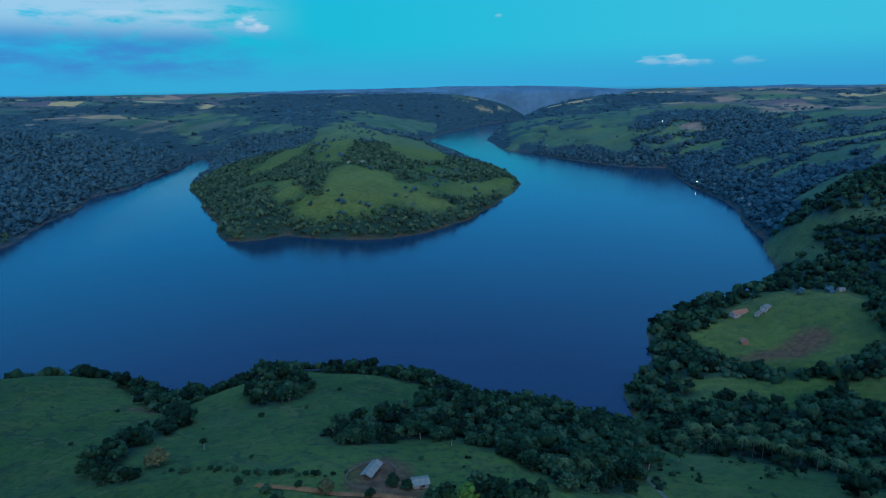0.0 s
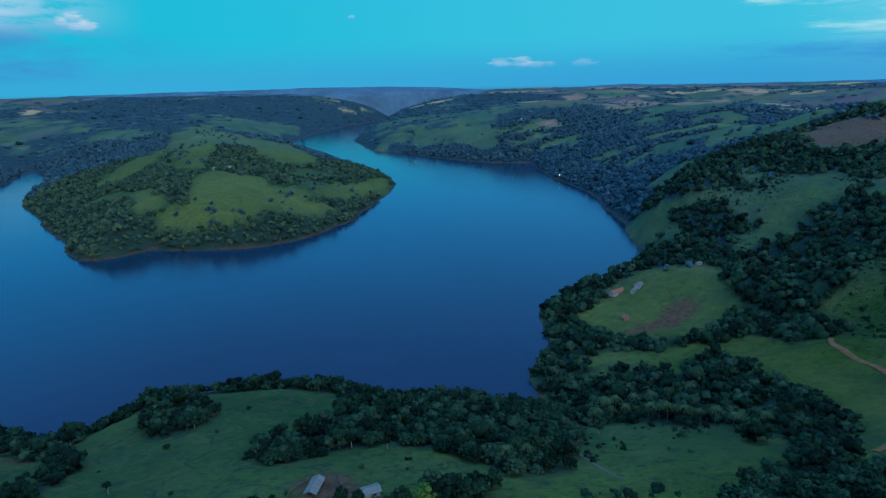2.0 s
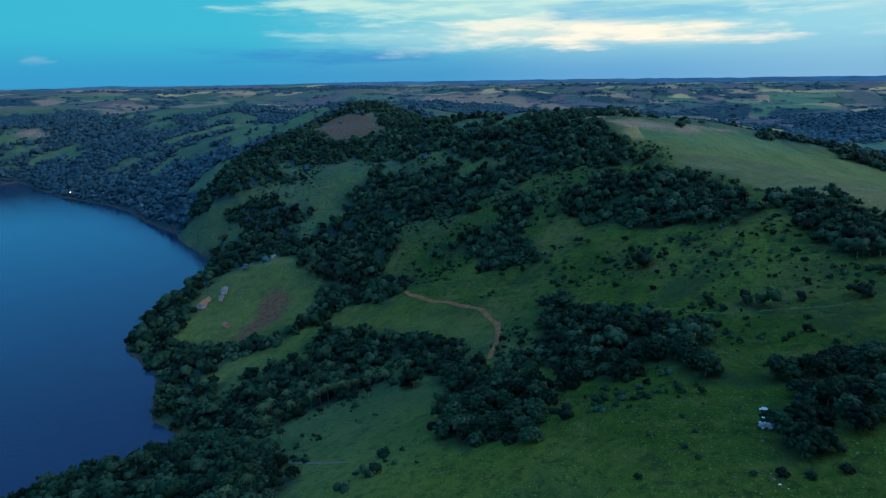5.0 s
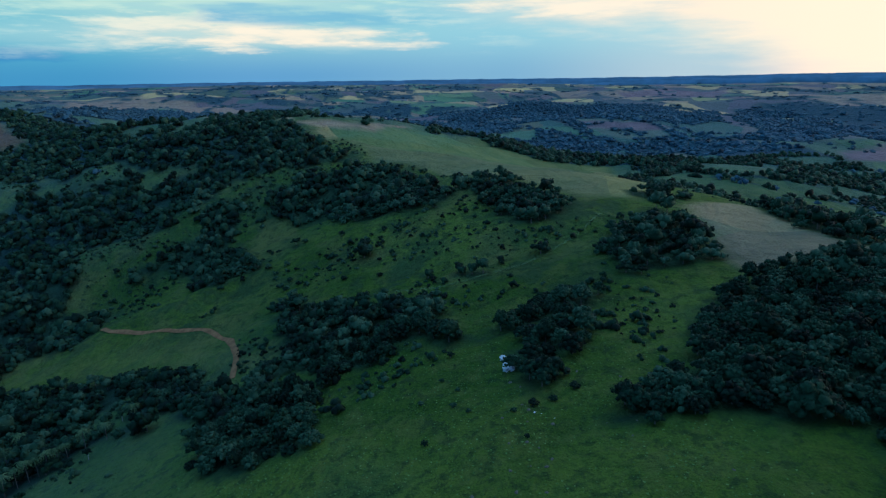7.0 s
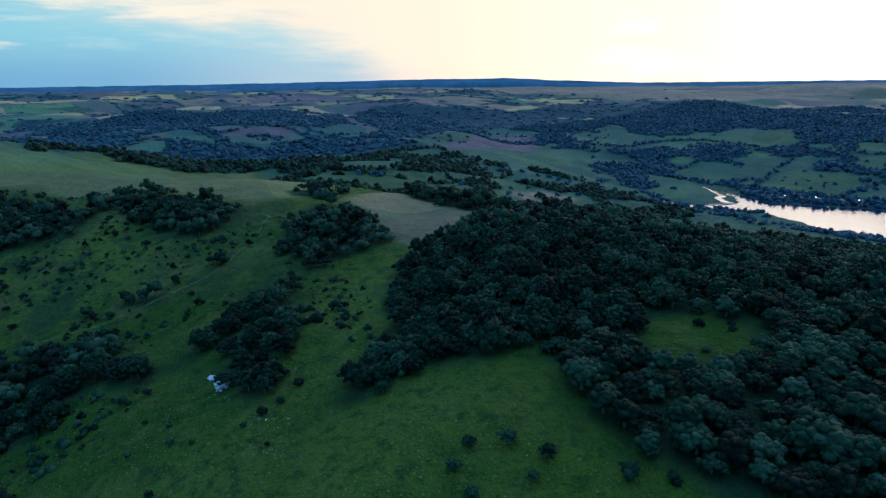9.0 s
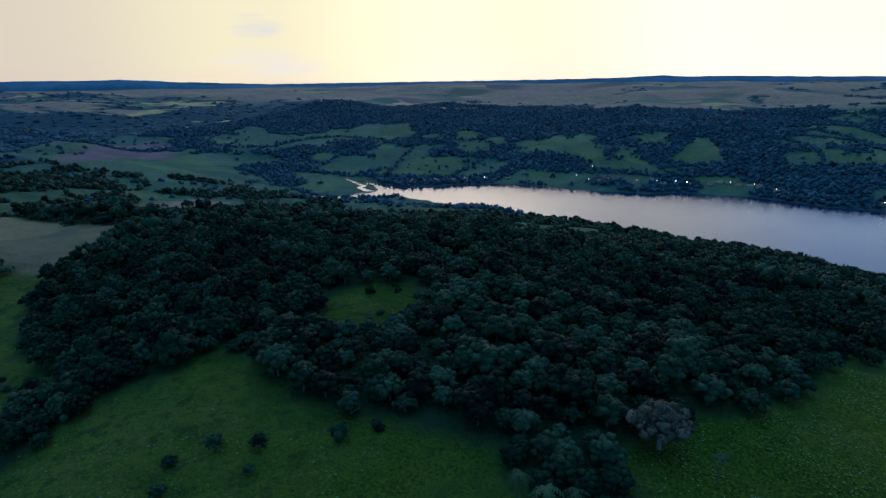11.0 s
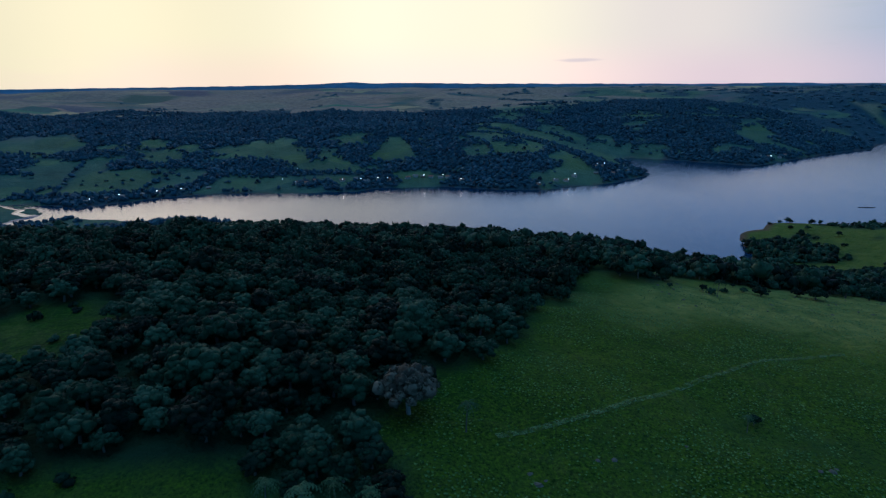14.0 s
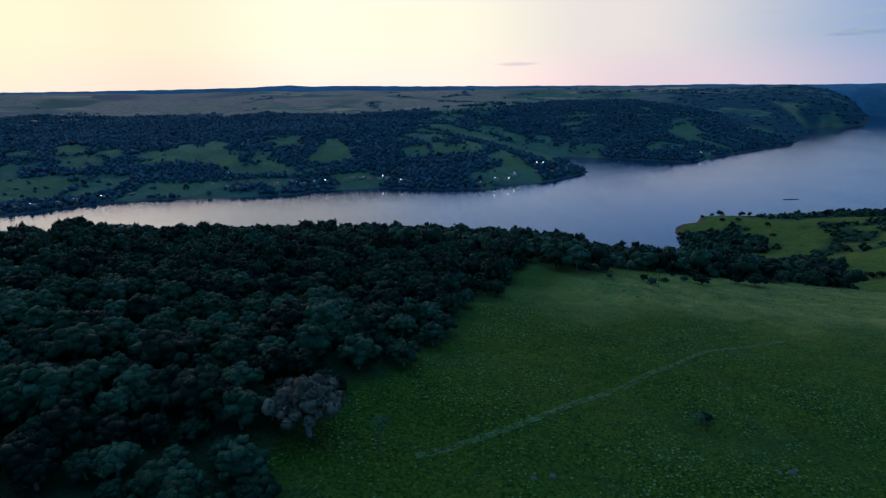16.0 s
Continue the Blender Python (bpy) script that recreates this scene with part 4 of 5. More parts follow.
    # Haze colour grows with distance; a weak share dulls the north pasture.
    add_attribute(me, "haze_tint", np.maximum(0.3 * smooth(120, 220, y) * smooth(300, 200, x), smooth(330, 1100, np.hypot(x - 60, y)) * (1 - smooth(-380, -430, x) * smooth(-1000, -900, y) * smooth(-60, -140, y)) * (1 - smooth(10, -10, signed_distance(x, y, PALE_FIELD))) * (1 - smooth(880, 920, y) * smooth(1900, 1600, y) * smooth(-700, -600, x) * smooth(260, 200, x))))
    return tagged(new("ground", me), "rolling green pasture, fields and woodland floor round the lakes", "ground", kind="structure")


def build_water():
    size, rows = 5200, 26
    axis = np.linspace(-size, size, rows + 1)
    x, y = (a.ravel() for a in np.meshgrid(axis, axis))
    k = np.arange(rows)
    a = (k[:, None] * (rows + 1) + k[None, :]).ravel()
    me = mesh_from("water", np.stack([x, y, 0 * x], 1), np.stack([a, a + 1, a + rows + 2, a + rows + 1], 1), WATER, True)
    return tagged(new("water", me), "calm blue reservoir water reflecting the dusk sky", "lake", kind="structure")


SKYLINE = [(-3.142, 212), (-3.12, 210), (-3.06, 196), (-2.88, 192), (-2.66, 188), (-2.5, 192), (-2.4, 212), (-2.285, 238), (-2.11, 232), (-1.93, 222), (-1.7, 219), (-1.24, 215), (-0.89, 211), (-0.68, 200), (-0.6, 196),
           (-0.52, 205), (-0.45, 190), (-0.32, 174), (-0.287, 190), (-0.2, 214), (-0.015, 222), (0.26, 203), (0.43, 192), (0.63, 194), (2.28, 174), (2.46, 183), (2.56, 181), (2.82, 190), (2.9, 193), (3.04, 208), (3.10, 206), (3.142, 212)]


def build_distant_hills():
    """Ridge behind ridge on the horizon, in painted haze blue."""
    around = np.linspace(0, 2 * math.pi, 721)[:-1]
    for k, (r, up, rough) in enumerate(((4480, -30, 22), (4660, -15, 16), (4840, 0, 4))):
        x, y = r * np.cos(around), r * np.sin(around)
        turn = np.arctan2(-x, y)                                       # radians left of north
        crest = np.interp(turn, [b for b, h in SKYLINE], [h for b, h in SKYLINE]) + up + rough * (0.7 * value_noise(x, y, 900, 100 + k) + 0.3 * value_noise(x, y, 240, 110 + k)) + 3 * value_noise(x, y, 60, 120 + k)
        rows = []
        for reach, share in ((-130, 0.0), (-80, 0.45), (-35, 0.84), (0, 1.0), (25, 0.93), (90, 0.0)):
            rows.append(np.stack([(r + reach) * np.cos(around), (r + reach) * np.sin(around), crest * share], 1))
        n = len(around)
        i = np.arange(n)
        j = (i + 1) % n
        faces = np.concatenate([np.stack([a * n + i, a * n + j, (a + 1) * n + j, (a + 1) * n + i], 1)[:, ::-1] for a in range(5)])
        tagged(new("backdrop", mesh_from("backdrop", np.concatenate(rows), faces, HAZE_HILLS, True)), "wooded ridges on the far horizon, coloured blue for haze", "hills", kind="structure")


build_ground()
build_water()
build_distant_hills()


def ground_at(x, y):
    return float(height(np.array([float(x)]), np.array([float(y)]))[0])


def draped(name, line, width, mat, label, lift=0.12):
    """A track that follows the ground."""
    p = np.array(line, float)
    s = np.concatenate([[0], np.cumsum(np.hypot(*np.diff(p, axis=0).T))])
    t = np.arange(0, s[-1], 2.5)
    px, py = np.interp(t, s, p[:, 0]), np.interp(t, s, p[:, 1])
    for _ in range(6):
        px[1:-1] = (px[:-2] + 2 * px[1:-1] + px[2:]) / 4
        py[1:-1] = (py[:-2] + 2 * py[1:-1] + py[2:]) / 4
    gx, gy = np.gradient(px), np.gradient(py)
    g = np.hypot(gx, gy) + 1e-6
    verts, across = [], np.linspace(-0.5, 0.5, 6)
    wob = width * (1 + 0.25 * value_noise(px, py, 9, 71))
    for c in across:
        x, y = px - gy / g * wob * c, py + gx / g * wob * c
        verts.append(np.stack([x, y, height(x, y) + lift * (1.2 - abs(c))], 1))
    n = len(t)
    v = np.concatenate(verts)
    faces = [(r * n + i, r * n + i + 1, (r + 1) * n + i + 1, (r + 1) * n + i) for r in range(5) for i in range(n - 1)]
    return tagged(new(name, mesh_from(name, v, np.array(faces)[:, ::-1], mat, True)), label, "road", kind="structure")


draped("dirt_road", [(345, 330), (331, 317), (310, 264), (295, 227), (265, 200), (235, 185), (205, 178)], 4.0, DIRT, "red dirt farm road curving round a pasture knoll", 0.4)
draped("farm_road", [(-78, 202), (-60, 198), (-35, 192), (-5, 184), (30, 176)], 3.2, DIRT, "red dirt road past the cattle yard", 0.5)
draped("ditch", [(92, 232), (91, 221), (91, 214), (90, 200), (91, 188)], 2.2, ROCK, "dark washed-out ditch across the lower pasture", 0.2)
draped("hill_track", [(258, 97), (245, 69), (240, 50), (243, 33), (244, 16), (256, -8), (276, -27), (298, -44)], 2.2, TRODDEN, "faint worn track up the pasture slope", 0.3)
draped("stream", [(610, -1090), (590, -1079), (560, -1050), (533, -1032), (532, -1007), (502, -984), (471, -988), (440, -985)], 13, WATER, "thin winding stream shining in the dusk", 0.9)
draped("stream", [(600, -880), (550, -899), (517, -917), (492, -982), (459, -990)], 10, WATER, "thin winding stream shining in the dusk", 0.9)
draped("cattle_path", [(-104, -40), (-130, -46), (-160, -60), (-202, -81), (-240, -89)], 1.7, TRODDEN, "pale trodden cattle path across the ridge pasture", 0.22)


# ---- trees ----
def ico(level):
    g = (1 + 5 ** 0.5) / 2
    v = [(-1, g, 0), (1, g, 0), (-1, -g, 0), (1, -g, 0), (0, -1, g), (0, 1, g), (0, -1, -g), (0, 1, -g), (g, 0, -1), (g, 0, 1), (-g, 0, -1), (-g, 0, 1)]
    f = [(0, 11, 5), (0, 5, 1), (0, 1, 7), (0, 7, 10), (0, 10, 11), (1, 5, 9), (5, 11, 4), (11, 10, 2), (10, 7, 6), (7, 1, 8), (3, 9, 4), (3, 4, 2), (3, 2, 6), (3, 6, 8), (3, 8, 9),
         (4, 9, 5), (2, 4, 11), (6, 2, 10), (8, 6, 7), (9, 8, 1)]
    v = [np.array(p) / np.linalg.norm(p) for p in v]
    for _ in range(level):
        mids, out = {}, []
        for tri in f:
            m = []
            for a, b in ((0, 1), (1, 2), (2, 0)):
                key = tuple(sorted((tri[a], tri[b])))
                if key not in mids:
                    p = v[key[0]] + v[key[1]]
                    v.append(p / np.linalg.norm(p))
                    mids[key] = len(v) - 1
                m.append(mids[key])
            out += [(tri[0], m[0], m[2]), (tri[1], m[1], m[0]), (tri[2], m[2], m[1]), tuple(m)]
        f = out
    return np.array(v), np.array(f)


ICO = [ico(0), ico(1)]


def crown_shape(rng, lobes, leaves, level=0, spread=0.74, flat=0.75, leaf=0.075, puff=0.33):
    """A crown of radius about 1, its foot at z = 0: billowing clumps round a dark heart, with sprays of leaves standing off them."""
    verts, faces, at = [], [], 0
    base_v, base_f = ICO[level]
    open_f = base_f[base_v[base_f].mean(1)[:, 2] > -0.42]
    if lobes > 4:
        verts.append(base_v * np.array([0.66, 0.66, 0.5 * flat + 0.1]) + np.array([0, 0, 0.55 * flat + 0.2]))
        faces.append(base_f)
        at = len(base_v)
    for k in range(lobes):
        a = k * 2.399963 + rng.uniform(-0.5, 0.5)
        h = (k + rng.uniform(0.2, 0.8)) / lobes                       # 0 at the rim, 1 on top
        ring = spread * math.sqrt(max(0.0, 1 - h * h)) * rng.uniform(0.72, 1.18)
        centre = np.array([ring * math.cos(a), ring * math.sin(a), 0.22 + flat * (0.12 + 1.0 * h) * rng.uniform(0.85, 1.18)])
        size = puff * rng.uniform(0.72, 1.3)
        shape = base_v * (1 + rng.uniform(-0.28, 0.28, (len(base_v), 1))) * size * np.array([1, 1, 0.82])
        verts.append(shape + centre)
        faces.append(open_f + at)
        at += len(base_v)
        if leaves:
            n = rng.normal(size=(leaves, 3))
            n[:, 2] = np.abs(n[:, 2]) * 0.9 + 0.1 * n[:, 2]
            n /= np.linalg.norm(n, axis=1)[:, None]
            mid = centre + n * size * rng.uniform(0.9, 1.18, (leaves, 1)) * np.array([1, 1, 0.85])
            side = np.cross(n + rng.normal(size=(leaves, 3)) * 0.4, rng.normal(size=(leaves, 3)))
            side /= np.linalg.norm(side, axis=1)[:, None] + 1e-6
            other = np.cross(n + rng.normal(size=(leaves, 3)) * 0.3, side)
            s = leaf * rng.uniform(0.7, 1.5, (leaves, 1))
            tri = np.stack([mid + side * s, mid - side * s * 0.6 + other * s, mid - side * s * 0.6 - other * s], 1).reshape(-1, 3)
            verts.append(tri)
            faces.append(np.arange(leaves * 3).reshape(-1, 3) + at)
            at += leaves * 3
    return np.concatenate(verts), np.concatenate(faces)


def stem_shape(sides=6, limbs=0, rng=None, lean=0.05):
    """A tapered trunk of height 1 and foot radius 0.04, with forking limbs."""
    verts, faces = [], []

    def tube(a, b, ra, rb):
        a, b = np.array(a, float), np.array(b, float)
        w = b - a
        s = np.cross(w, (0.31, 0.95, 0.1))
        s /= np.linalg.norm(s)
        o = np.cross(w / np.linalg.norm(w), s)
        k = len(verts)
        for p, r in ((a, ra), (b, rb)):
            for i in range(sides):
                t = 2 * math.pi * i / sides
                verts.append(p + r * (math.cos(t) * s + math.sin(t) * o))
        for i in range(sides):
            j = (i + 1) % sides
            faces.extend([(k + i, k + j, k + sides + j), (k + i, k + sides + j, k + sides + i)])

    fork = (lean, lean * 0.6, 0.55)
    tube((0, 0, -0.06), fork, 0.046, 0.032)
    tube(fork, (lean * 1.4, 0, 1.0), 0.032, 0.014)
    for k in range(limbs):
        a = k * 2.4 + rng.uniform(0, 1)
        low = rng.uniform(0.45, 0.75)
        tube((lean * low, 0, low), (0.26 * math.cos(a), 0.26 * math.sin(a), low + rng.uniform(0.18, 0.32)), 0.02, 0.009)
    return np.array(verts), np.array(faces)


def scatter(spacing, box, seed):
    """A jittered lattice of places in the box x0, x1, y0, y1."""
    rng = np.random.default_rng(seed)
    gx, gy = np.meshgrid(np.arange(box[0], box[1], spacing), np.arange(box[2], box[3], spacing * 0.87))
    gx[1::2] += spacing / 2
    x = gx.ravel() + rng.uniform(-0.36, 0.36, gx.size) * spacing
    y = gy.ravel() + rng.uniform(-0.36, 0.36, gx.size) * spacing
    return x, y, rng


def plant(name, x, y, size, rng, shapes, label, category="trees", trunks=True, mat=None, tall=1.0, sink=0.0, soft=False):
    """One mass of trees: crowns of the given radii on trunks."""
    z = height(x, y)
    verts, faces, tints, mats, at = [], [], [], [], 0
    pick = rng.integers(0, len(shapes), len(x))
    turn = rng.uniform(0, 2 * math.pi, len(x))
    stretch = rng.uniform(0.85, 1.25, len(x)) * tall
    tone = rng.uniform(0, 1, len(x))
    bare = rng.uniform(-0.1, 0.55, len(x)) if trunks else np.full(len(x), -0.25)
    stem_v, stem_f = stem_shape(4)
    for k, (sv, sf) in enumerate(shapes):
        rows = np.where(pick == k)[0]
        if not len(rows):
            continue
        c, s, r = np.cos(turn[rows])[:, None], np.sin(turn[rows])[:, None], size[rows][:, None]
        vx = (sv[None, :, 0] * c - sv[None, :, 1] * s) * r + x[rows][:, None]
        vy = (sv[None, :, 0] * s + sv[None, :, 1] * c) * r + y[rows][:, None]
        vz = (sv[None, :, 2] * stretch[rows][:, None] + bare[rows][:, None] - sink) * r + z[rows][:, None]
        verts.append(np.stack([vx, vy, vz], 2).reshape(-1, 3))
        faces.append((sf[None] + (np.arange(len(rows)) * len(sv))[:, None, None]).reshape(-1, 3) + at)
        tints.append(np.repeat(tone[rows], len(sv)))
        mats.append(np.zeros(len(rows) * len(sf), np.int32))
        at += len(rows) * len(sv)
    if trunks:
        r = size[:, None]
        up = (bare + 0.8)[:, None] * r
        vx, vy = stem_v[None, :, 0] * r + x[:, None], stem_v[None, :, 1] * r + y[:, None]
        vz = stem_v[None, :, 2] * up + z[:, None]
        verts.append(np.stack([vx, vy, vz], 2).reshape(-1, 3))
        faces.append((stem_f[None] + (np.arange(len(x)) * len(stem_v))[:, None, None]).reshape(-1, 3) + at)
        tints.append(np.repeat(tone, len(stem_v)))
        mats.append(np.ones(len(x) * len(stem_f), np.int32))
    me = mesh_from(name, np.concatenate(verts), np.concatenate(faces), [mat or LEAF, BARK], soft)
    me.polygons.foreach_set("material_index", np.concatenate(mats))
    add_attribute(me, "tint", np.concatenate(tints))
    return tagged(new(name, me), label, category, kind="stuff")


shape_rng = np.random.default_rng(4)
FINE = [crown_shape(shape_rng, lobes, 9, spread=sp, flat=fl, leaf=0.09, puff=0.23) for lobes, sp, fl in ((24, 0.76, 0.75), (26, 0.82, 0.60), (22, 0.68, 1.0), (26, 0.86, 0.5), (24, 0.74, 0.85))]
MIDDLE = [crown_shape(shape_rng, lobes, 6, spread=sp, flat=fl, leaf=0.13, puff=0.32) for lobes, sp, fl in ((5, 0.68, 0.75), (6, 0.76, 0.6), (5, 0.62, 0.95), (6, 0.78, 0.5))]
COARSE = [crown_shape(shape_rng, 3, 4, spread=0.55, flat=fl * 0.85, leaf=0.18, puff=0.52) for fl in (0.5, 0.7, 0.9, 0.6)]
LUMP = [crown_shape(shape_rng, 1, 3, spread=0.25, flat=fl, leaf=0.24, puff=0.74) for fl in (0.3, 0.45, 0.5, 0.6, 0.4)]


def build_woods():
    x, y, rng = scatter(7.4, (-420, 480, -420, 660), 1)
    d = shore_distance(x, y)
    depth = near_wood(x, y)
    reach = np.hypot(x + 40, y - 20)
    ok = (d > 3) & (depth > 0) & (reach < 470) & ((reach < 245) | (rng.uniform(size=len(x)) < 0.88)) & (rng.uniform(size=len(x)) < np.where(y > 150, 0.85, 0.62) + depth / 16)
    near = ok & (reach < 245)
    size = rng.uniform(2.9, 5.3, len(x)) * np.where(rng.uniform(size=len(x)) < 0.14, 1.3, 1.0) * np.where(reach < 245, 1.0, 1.12)
    size = np.where((x < -170) & (y < -150), np.minimum(size * 1.25, 7.2), size)
    south = y < 60
    hand = (x > -125) & (x < 40) & (y > -125) & (y < -15) & near
    plant("ridge_forest", x[near & south & ~hand], y[near & south & ~hand], size[near & south & ~hand], rng, FINE, "dense dark green broadleaf forest covering the ridge", "forest", soft=True)
    plant("lakeside_forest", x[near & ~south], y[near & ~south], size[near & ~south], rng, FINE, "dark broadleaf woods between pasture and lake", "forest", soft=True)
    rest = ok & ~near
    plant("hillside_forest", x[rest], y[rest], size[rest], rng, MIDDLE, "dark gallery woods on the slopes and in the ravines", "forest", soft=True)
    x2, y2, rng2 = scatter(11.0, (-900, 1150, -870, 1000), 2)
    d2 = shore_distance(x2, y2)
    ok2 = (d2 > 3) & (near_wood(x2, y2) > 0) & (np.hypot(x2 + 40, y2 - 20) >= 470) & (mapped(x2, y2) > 0.5)
    plant("outer_forest", x2[ok2], y2[ok2], rng2.uniform(5.0, 8.2, ok2.sum()), rng2, COARSE, "dark woods on the far slopes of the ridge", "forest", trunks=False, soft=True)
    return x[hand], y[hand], size[hand]


def build_far_woods():
    x, y, rng = scatter(11.6, (-760, 260, 880, 1720), 3)
    d = shore_distance(x, y)
    ok = (d > 3) & (far_wood(x, y, d) > 0) & (x > -720 + 0.15 * (y - 900))
    plant("peninsula_woods", x[ok], y[ok], rng.uniform(3.6, 7.4, ok.sum()), rng, COARSE, "dark woods and thickets along the green peninsula", "forest", mat=LEAF_CAPE, trunks=False, soft=True)
    x, y, rng = scatter(11.2, (-1250, 1050, 850, 2100), 13)
    d = shore_distance(x, y)
    cape = (x > -720 + 0.15 * (y - 900)) & (x < 260) & (y > 880) & (y < 1720)
    ok = (d > 3) & (far_wood(x, y, d) > 0) & (mapped(x, y) < 0.5) & ~cape
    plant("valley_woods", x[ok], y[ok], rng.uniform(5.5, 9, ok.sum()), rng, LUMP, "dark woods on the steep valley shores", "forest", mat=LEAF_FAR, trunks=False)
    x, y, rng = scatter(11.0, (-1700, 1300, -2250, -830), 4)
    d = shore_distance(x, y)
    ok = (d > 4) & (far_wood(x, y, d) > 0) & (mapped(x, y) < 0.5)
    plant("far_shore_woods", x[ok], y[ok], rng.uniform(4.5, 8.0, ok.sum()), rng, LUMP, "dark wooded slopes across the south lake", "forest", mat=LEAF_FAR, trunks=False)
    x, y, rng = scatter(15.5, (1050, 2300, -1100, 1500), 15)
    d = shore_distance(x, y)
    ok = (d > 8) & (far_wood(x, y, d) > 0) & (mapped(x, y) < 0.5) & (np.hypot(x, y) < 2300)
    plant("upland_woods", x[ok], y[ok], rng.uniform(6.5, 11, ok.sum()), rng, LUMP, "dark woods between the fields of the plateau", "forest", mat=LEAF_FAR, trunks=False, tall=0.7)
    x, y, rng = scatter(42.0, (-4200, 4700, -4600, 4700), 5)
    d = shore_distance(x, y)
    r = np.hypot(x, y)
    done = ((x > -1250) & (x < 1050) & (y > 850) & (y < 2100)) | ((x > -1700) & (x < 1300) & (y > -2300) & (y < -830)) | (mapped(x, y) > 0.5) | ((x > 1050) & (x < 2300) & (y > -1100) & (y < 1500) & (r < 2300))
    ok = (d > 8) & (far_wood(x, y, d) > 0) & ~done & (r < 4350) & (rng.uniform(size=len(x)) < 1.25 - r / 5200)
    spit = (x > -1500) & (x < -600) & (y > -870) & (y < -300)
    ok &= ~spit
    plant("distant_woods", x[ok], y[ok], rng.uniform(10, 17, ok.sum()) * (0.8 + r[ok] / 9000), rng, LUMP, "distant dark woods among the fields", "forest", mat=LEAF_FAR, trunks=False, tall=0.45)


def build_spit_trees():
    x, y, rng = scatter(12.0, (-1100, -640, -830, -420), 14)
    d = shore_distance(x, y)
    ok = (d > 3) & (mapped(x, y) < 0.5) & (far_wood(x, y, d) + rng.uniform(-0.25, 0.1, len(x)) > 0)
    plant("spit_trees", x[ok], y[ok], rng.uniform(2.8, 6.2, ok.sum()), rng, COARSE, "dark trees scattered over the grassy spit by the lake", "trees", trunks=False, soft=True)


def build_scrub():
    """Bushes and low trees dotted over the pastures."""
    x, y, rng = scatter(6.5, (-420, 620, -330, 700), 6)
    d = shore_distance(x, y)
    dense = fractal(x, y, 48, 81, 2)
    east = smooth(90, 200, x) * smooth(-90, -20, y)
    ok = (d > 6) & (near_wood(x, y) < -3) & (dense + rng.uniform(-0.35, 0.35, len(x)) > 0.98 - 1.12 * east)
    for ring in (TAN_FIELD, PALE_FIELD, CREST_FIELD, FARMYARD, TRODDEN_YARD, HEADLAND_PASTURE, STRIP_PASTURE, KNOLL_PASTURE):
        ok &= signed_distance(x, y, ring) > 3
    ok &= ~((x < -60) & (y > -140) & (y < 130))
    plant("pasture_scrub", x[ok], y[ok], rng.uniform(0.7, 3.6, ok.sum()) * rng.uniform(0.4, 1.1, ok.sum()), rng, COARSE, "dark bushes and low trees dotted over the pasture", "bushes", trunks=False, soft=True)
    x, y, rng = scatter(24.0, (-900, 1400, -2200, 2100), 7)
    d = shore_distance(x, y)
    ok = (d > 8) & (rng.uniform(size=len(x)) < 0.28 * smooth(-0.2, 0.5, fractal(x, y, 160, 83, 2))) & (np.hypot(x, y) > 620) & np.where(mapped(x, y) > 0.5, near_wood(x, y) < -4, far_wood(x, y, d) < 0) & (signed_distance(x, y, PALE_FIELD) > 5)
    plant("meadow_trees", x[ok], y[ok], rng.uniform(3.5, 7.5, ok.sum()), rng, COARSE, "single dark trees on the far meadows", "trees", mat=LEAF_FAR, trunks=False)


def part(name, mesh, parent, label=""):
    """One mesh as a part under a thing."""
    ob = new(name, mesh)
    ob.parent = parent
    return tagged(ob, label)


def tree_kind(name, label, seed, mat, bark, lobes=34, leaves=22, spread=0.74, flat=0.75, bare=0.45, limbs=4, level=0):
    """A tree of crown radius 1 as a thing: trunk with limbs, and crown. Returns the thing."""
    rng = np.random.default_rng(seed)
    thing = tagged(new(name), label, "tree")
    v, f = stem_shape(7, limbs, rng)
    v = v * np.array([1.9, 1.9, bare + 0.95])
    part("trunk", mesh_from("trunk", v, f, bark, True), thing)
    v, f = crown_shape(rng, lobes, leaves, level, spread=spread, flat=flat, leaf=0.06, puff=0.22)
    me = mesh_from("crown", v + np.array([0, 0, bare]), f, mat, True)
    add_attribute(me, "tint", np.full(len(v), rng.uniform(0, 0.4)))
    part("crown", me, thing)
    return thing


def stand(thing, x, y, size, turn=0.0, group=""):
    """A copy of a thing on the ground, at a scale."""
    thing.scale = (size, size, size)
    made = copy_thing(thing, Matrix.Translation((x, y, ground_at(x, y) - 0.1)) @ Matrix.Rotation(turn, 4, "Z"))
    return tagged(made, group=group)


def drop(thing):
    """Takes away the pattern from which copies were made."""
    for o in (*thing.children_recursive, thing):
        bpy.data.objects.remove(o)


hand_x, hand_y, hand_size = build_woods()
build_far_woods()
build_spit_trees()
build_scrub()

pick_rng = random.Random(8)
kinds = [tree_kind("forest_tree", "dark green broadleaf tree in the ridge forest", 20 + k, LEAF, BARK, 24, 14, sp, fl, b, level=1)
         for k, (sp, fl, b) in enumerate(((0.74, 0.75, 0.2), (0.80, 0.6, 0.4), (0.66, 1.0, 0.15), (0.84, 0.5, 0.5), (0.72, 0.85, 0.3)))]
for px, py, r in zip(hand_x, hand_y, hand_size):
    stand(pick_rng.choice(kinds), px, py, r, pick_rng.uniform(0, 6.28), "trees of the ridge forest")
for k in kinds:
    drop(k)


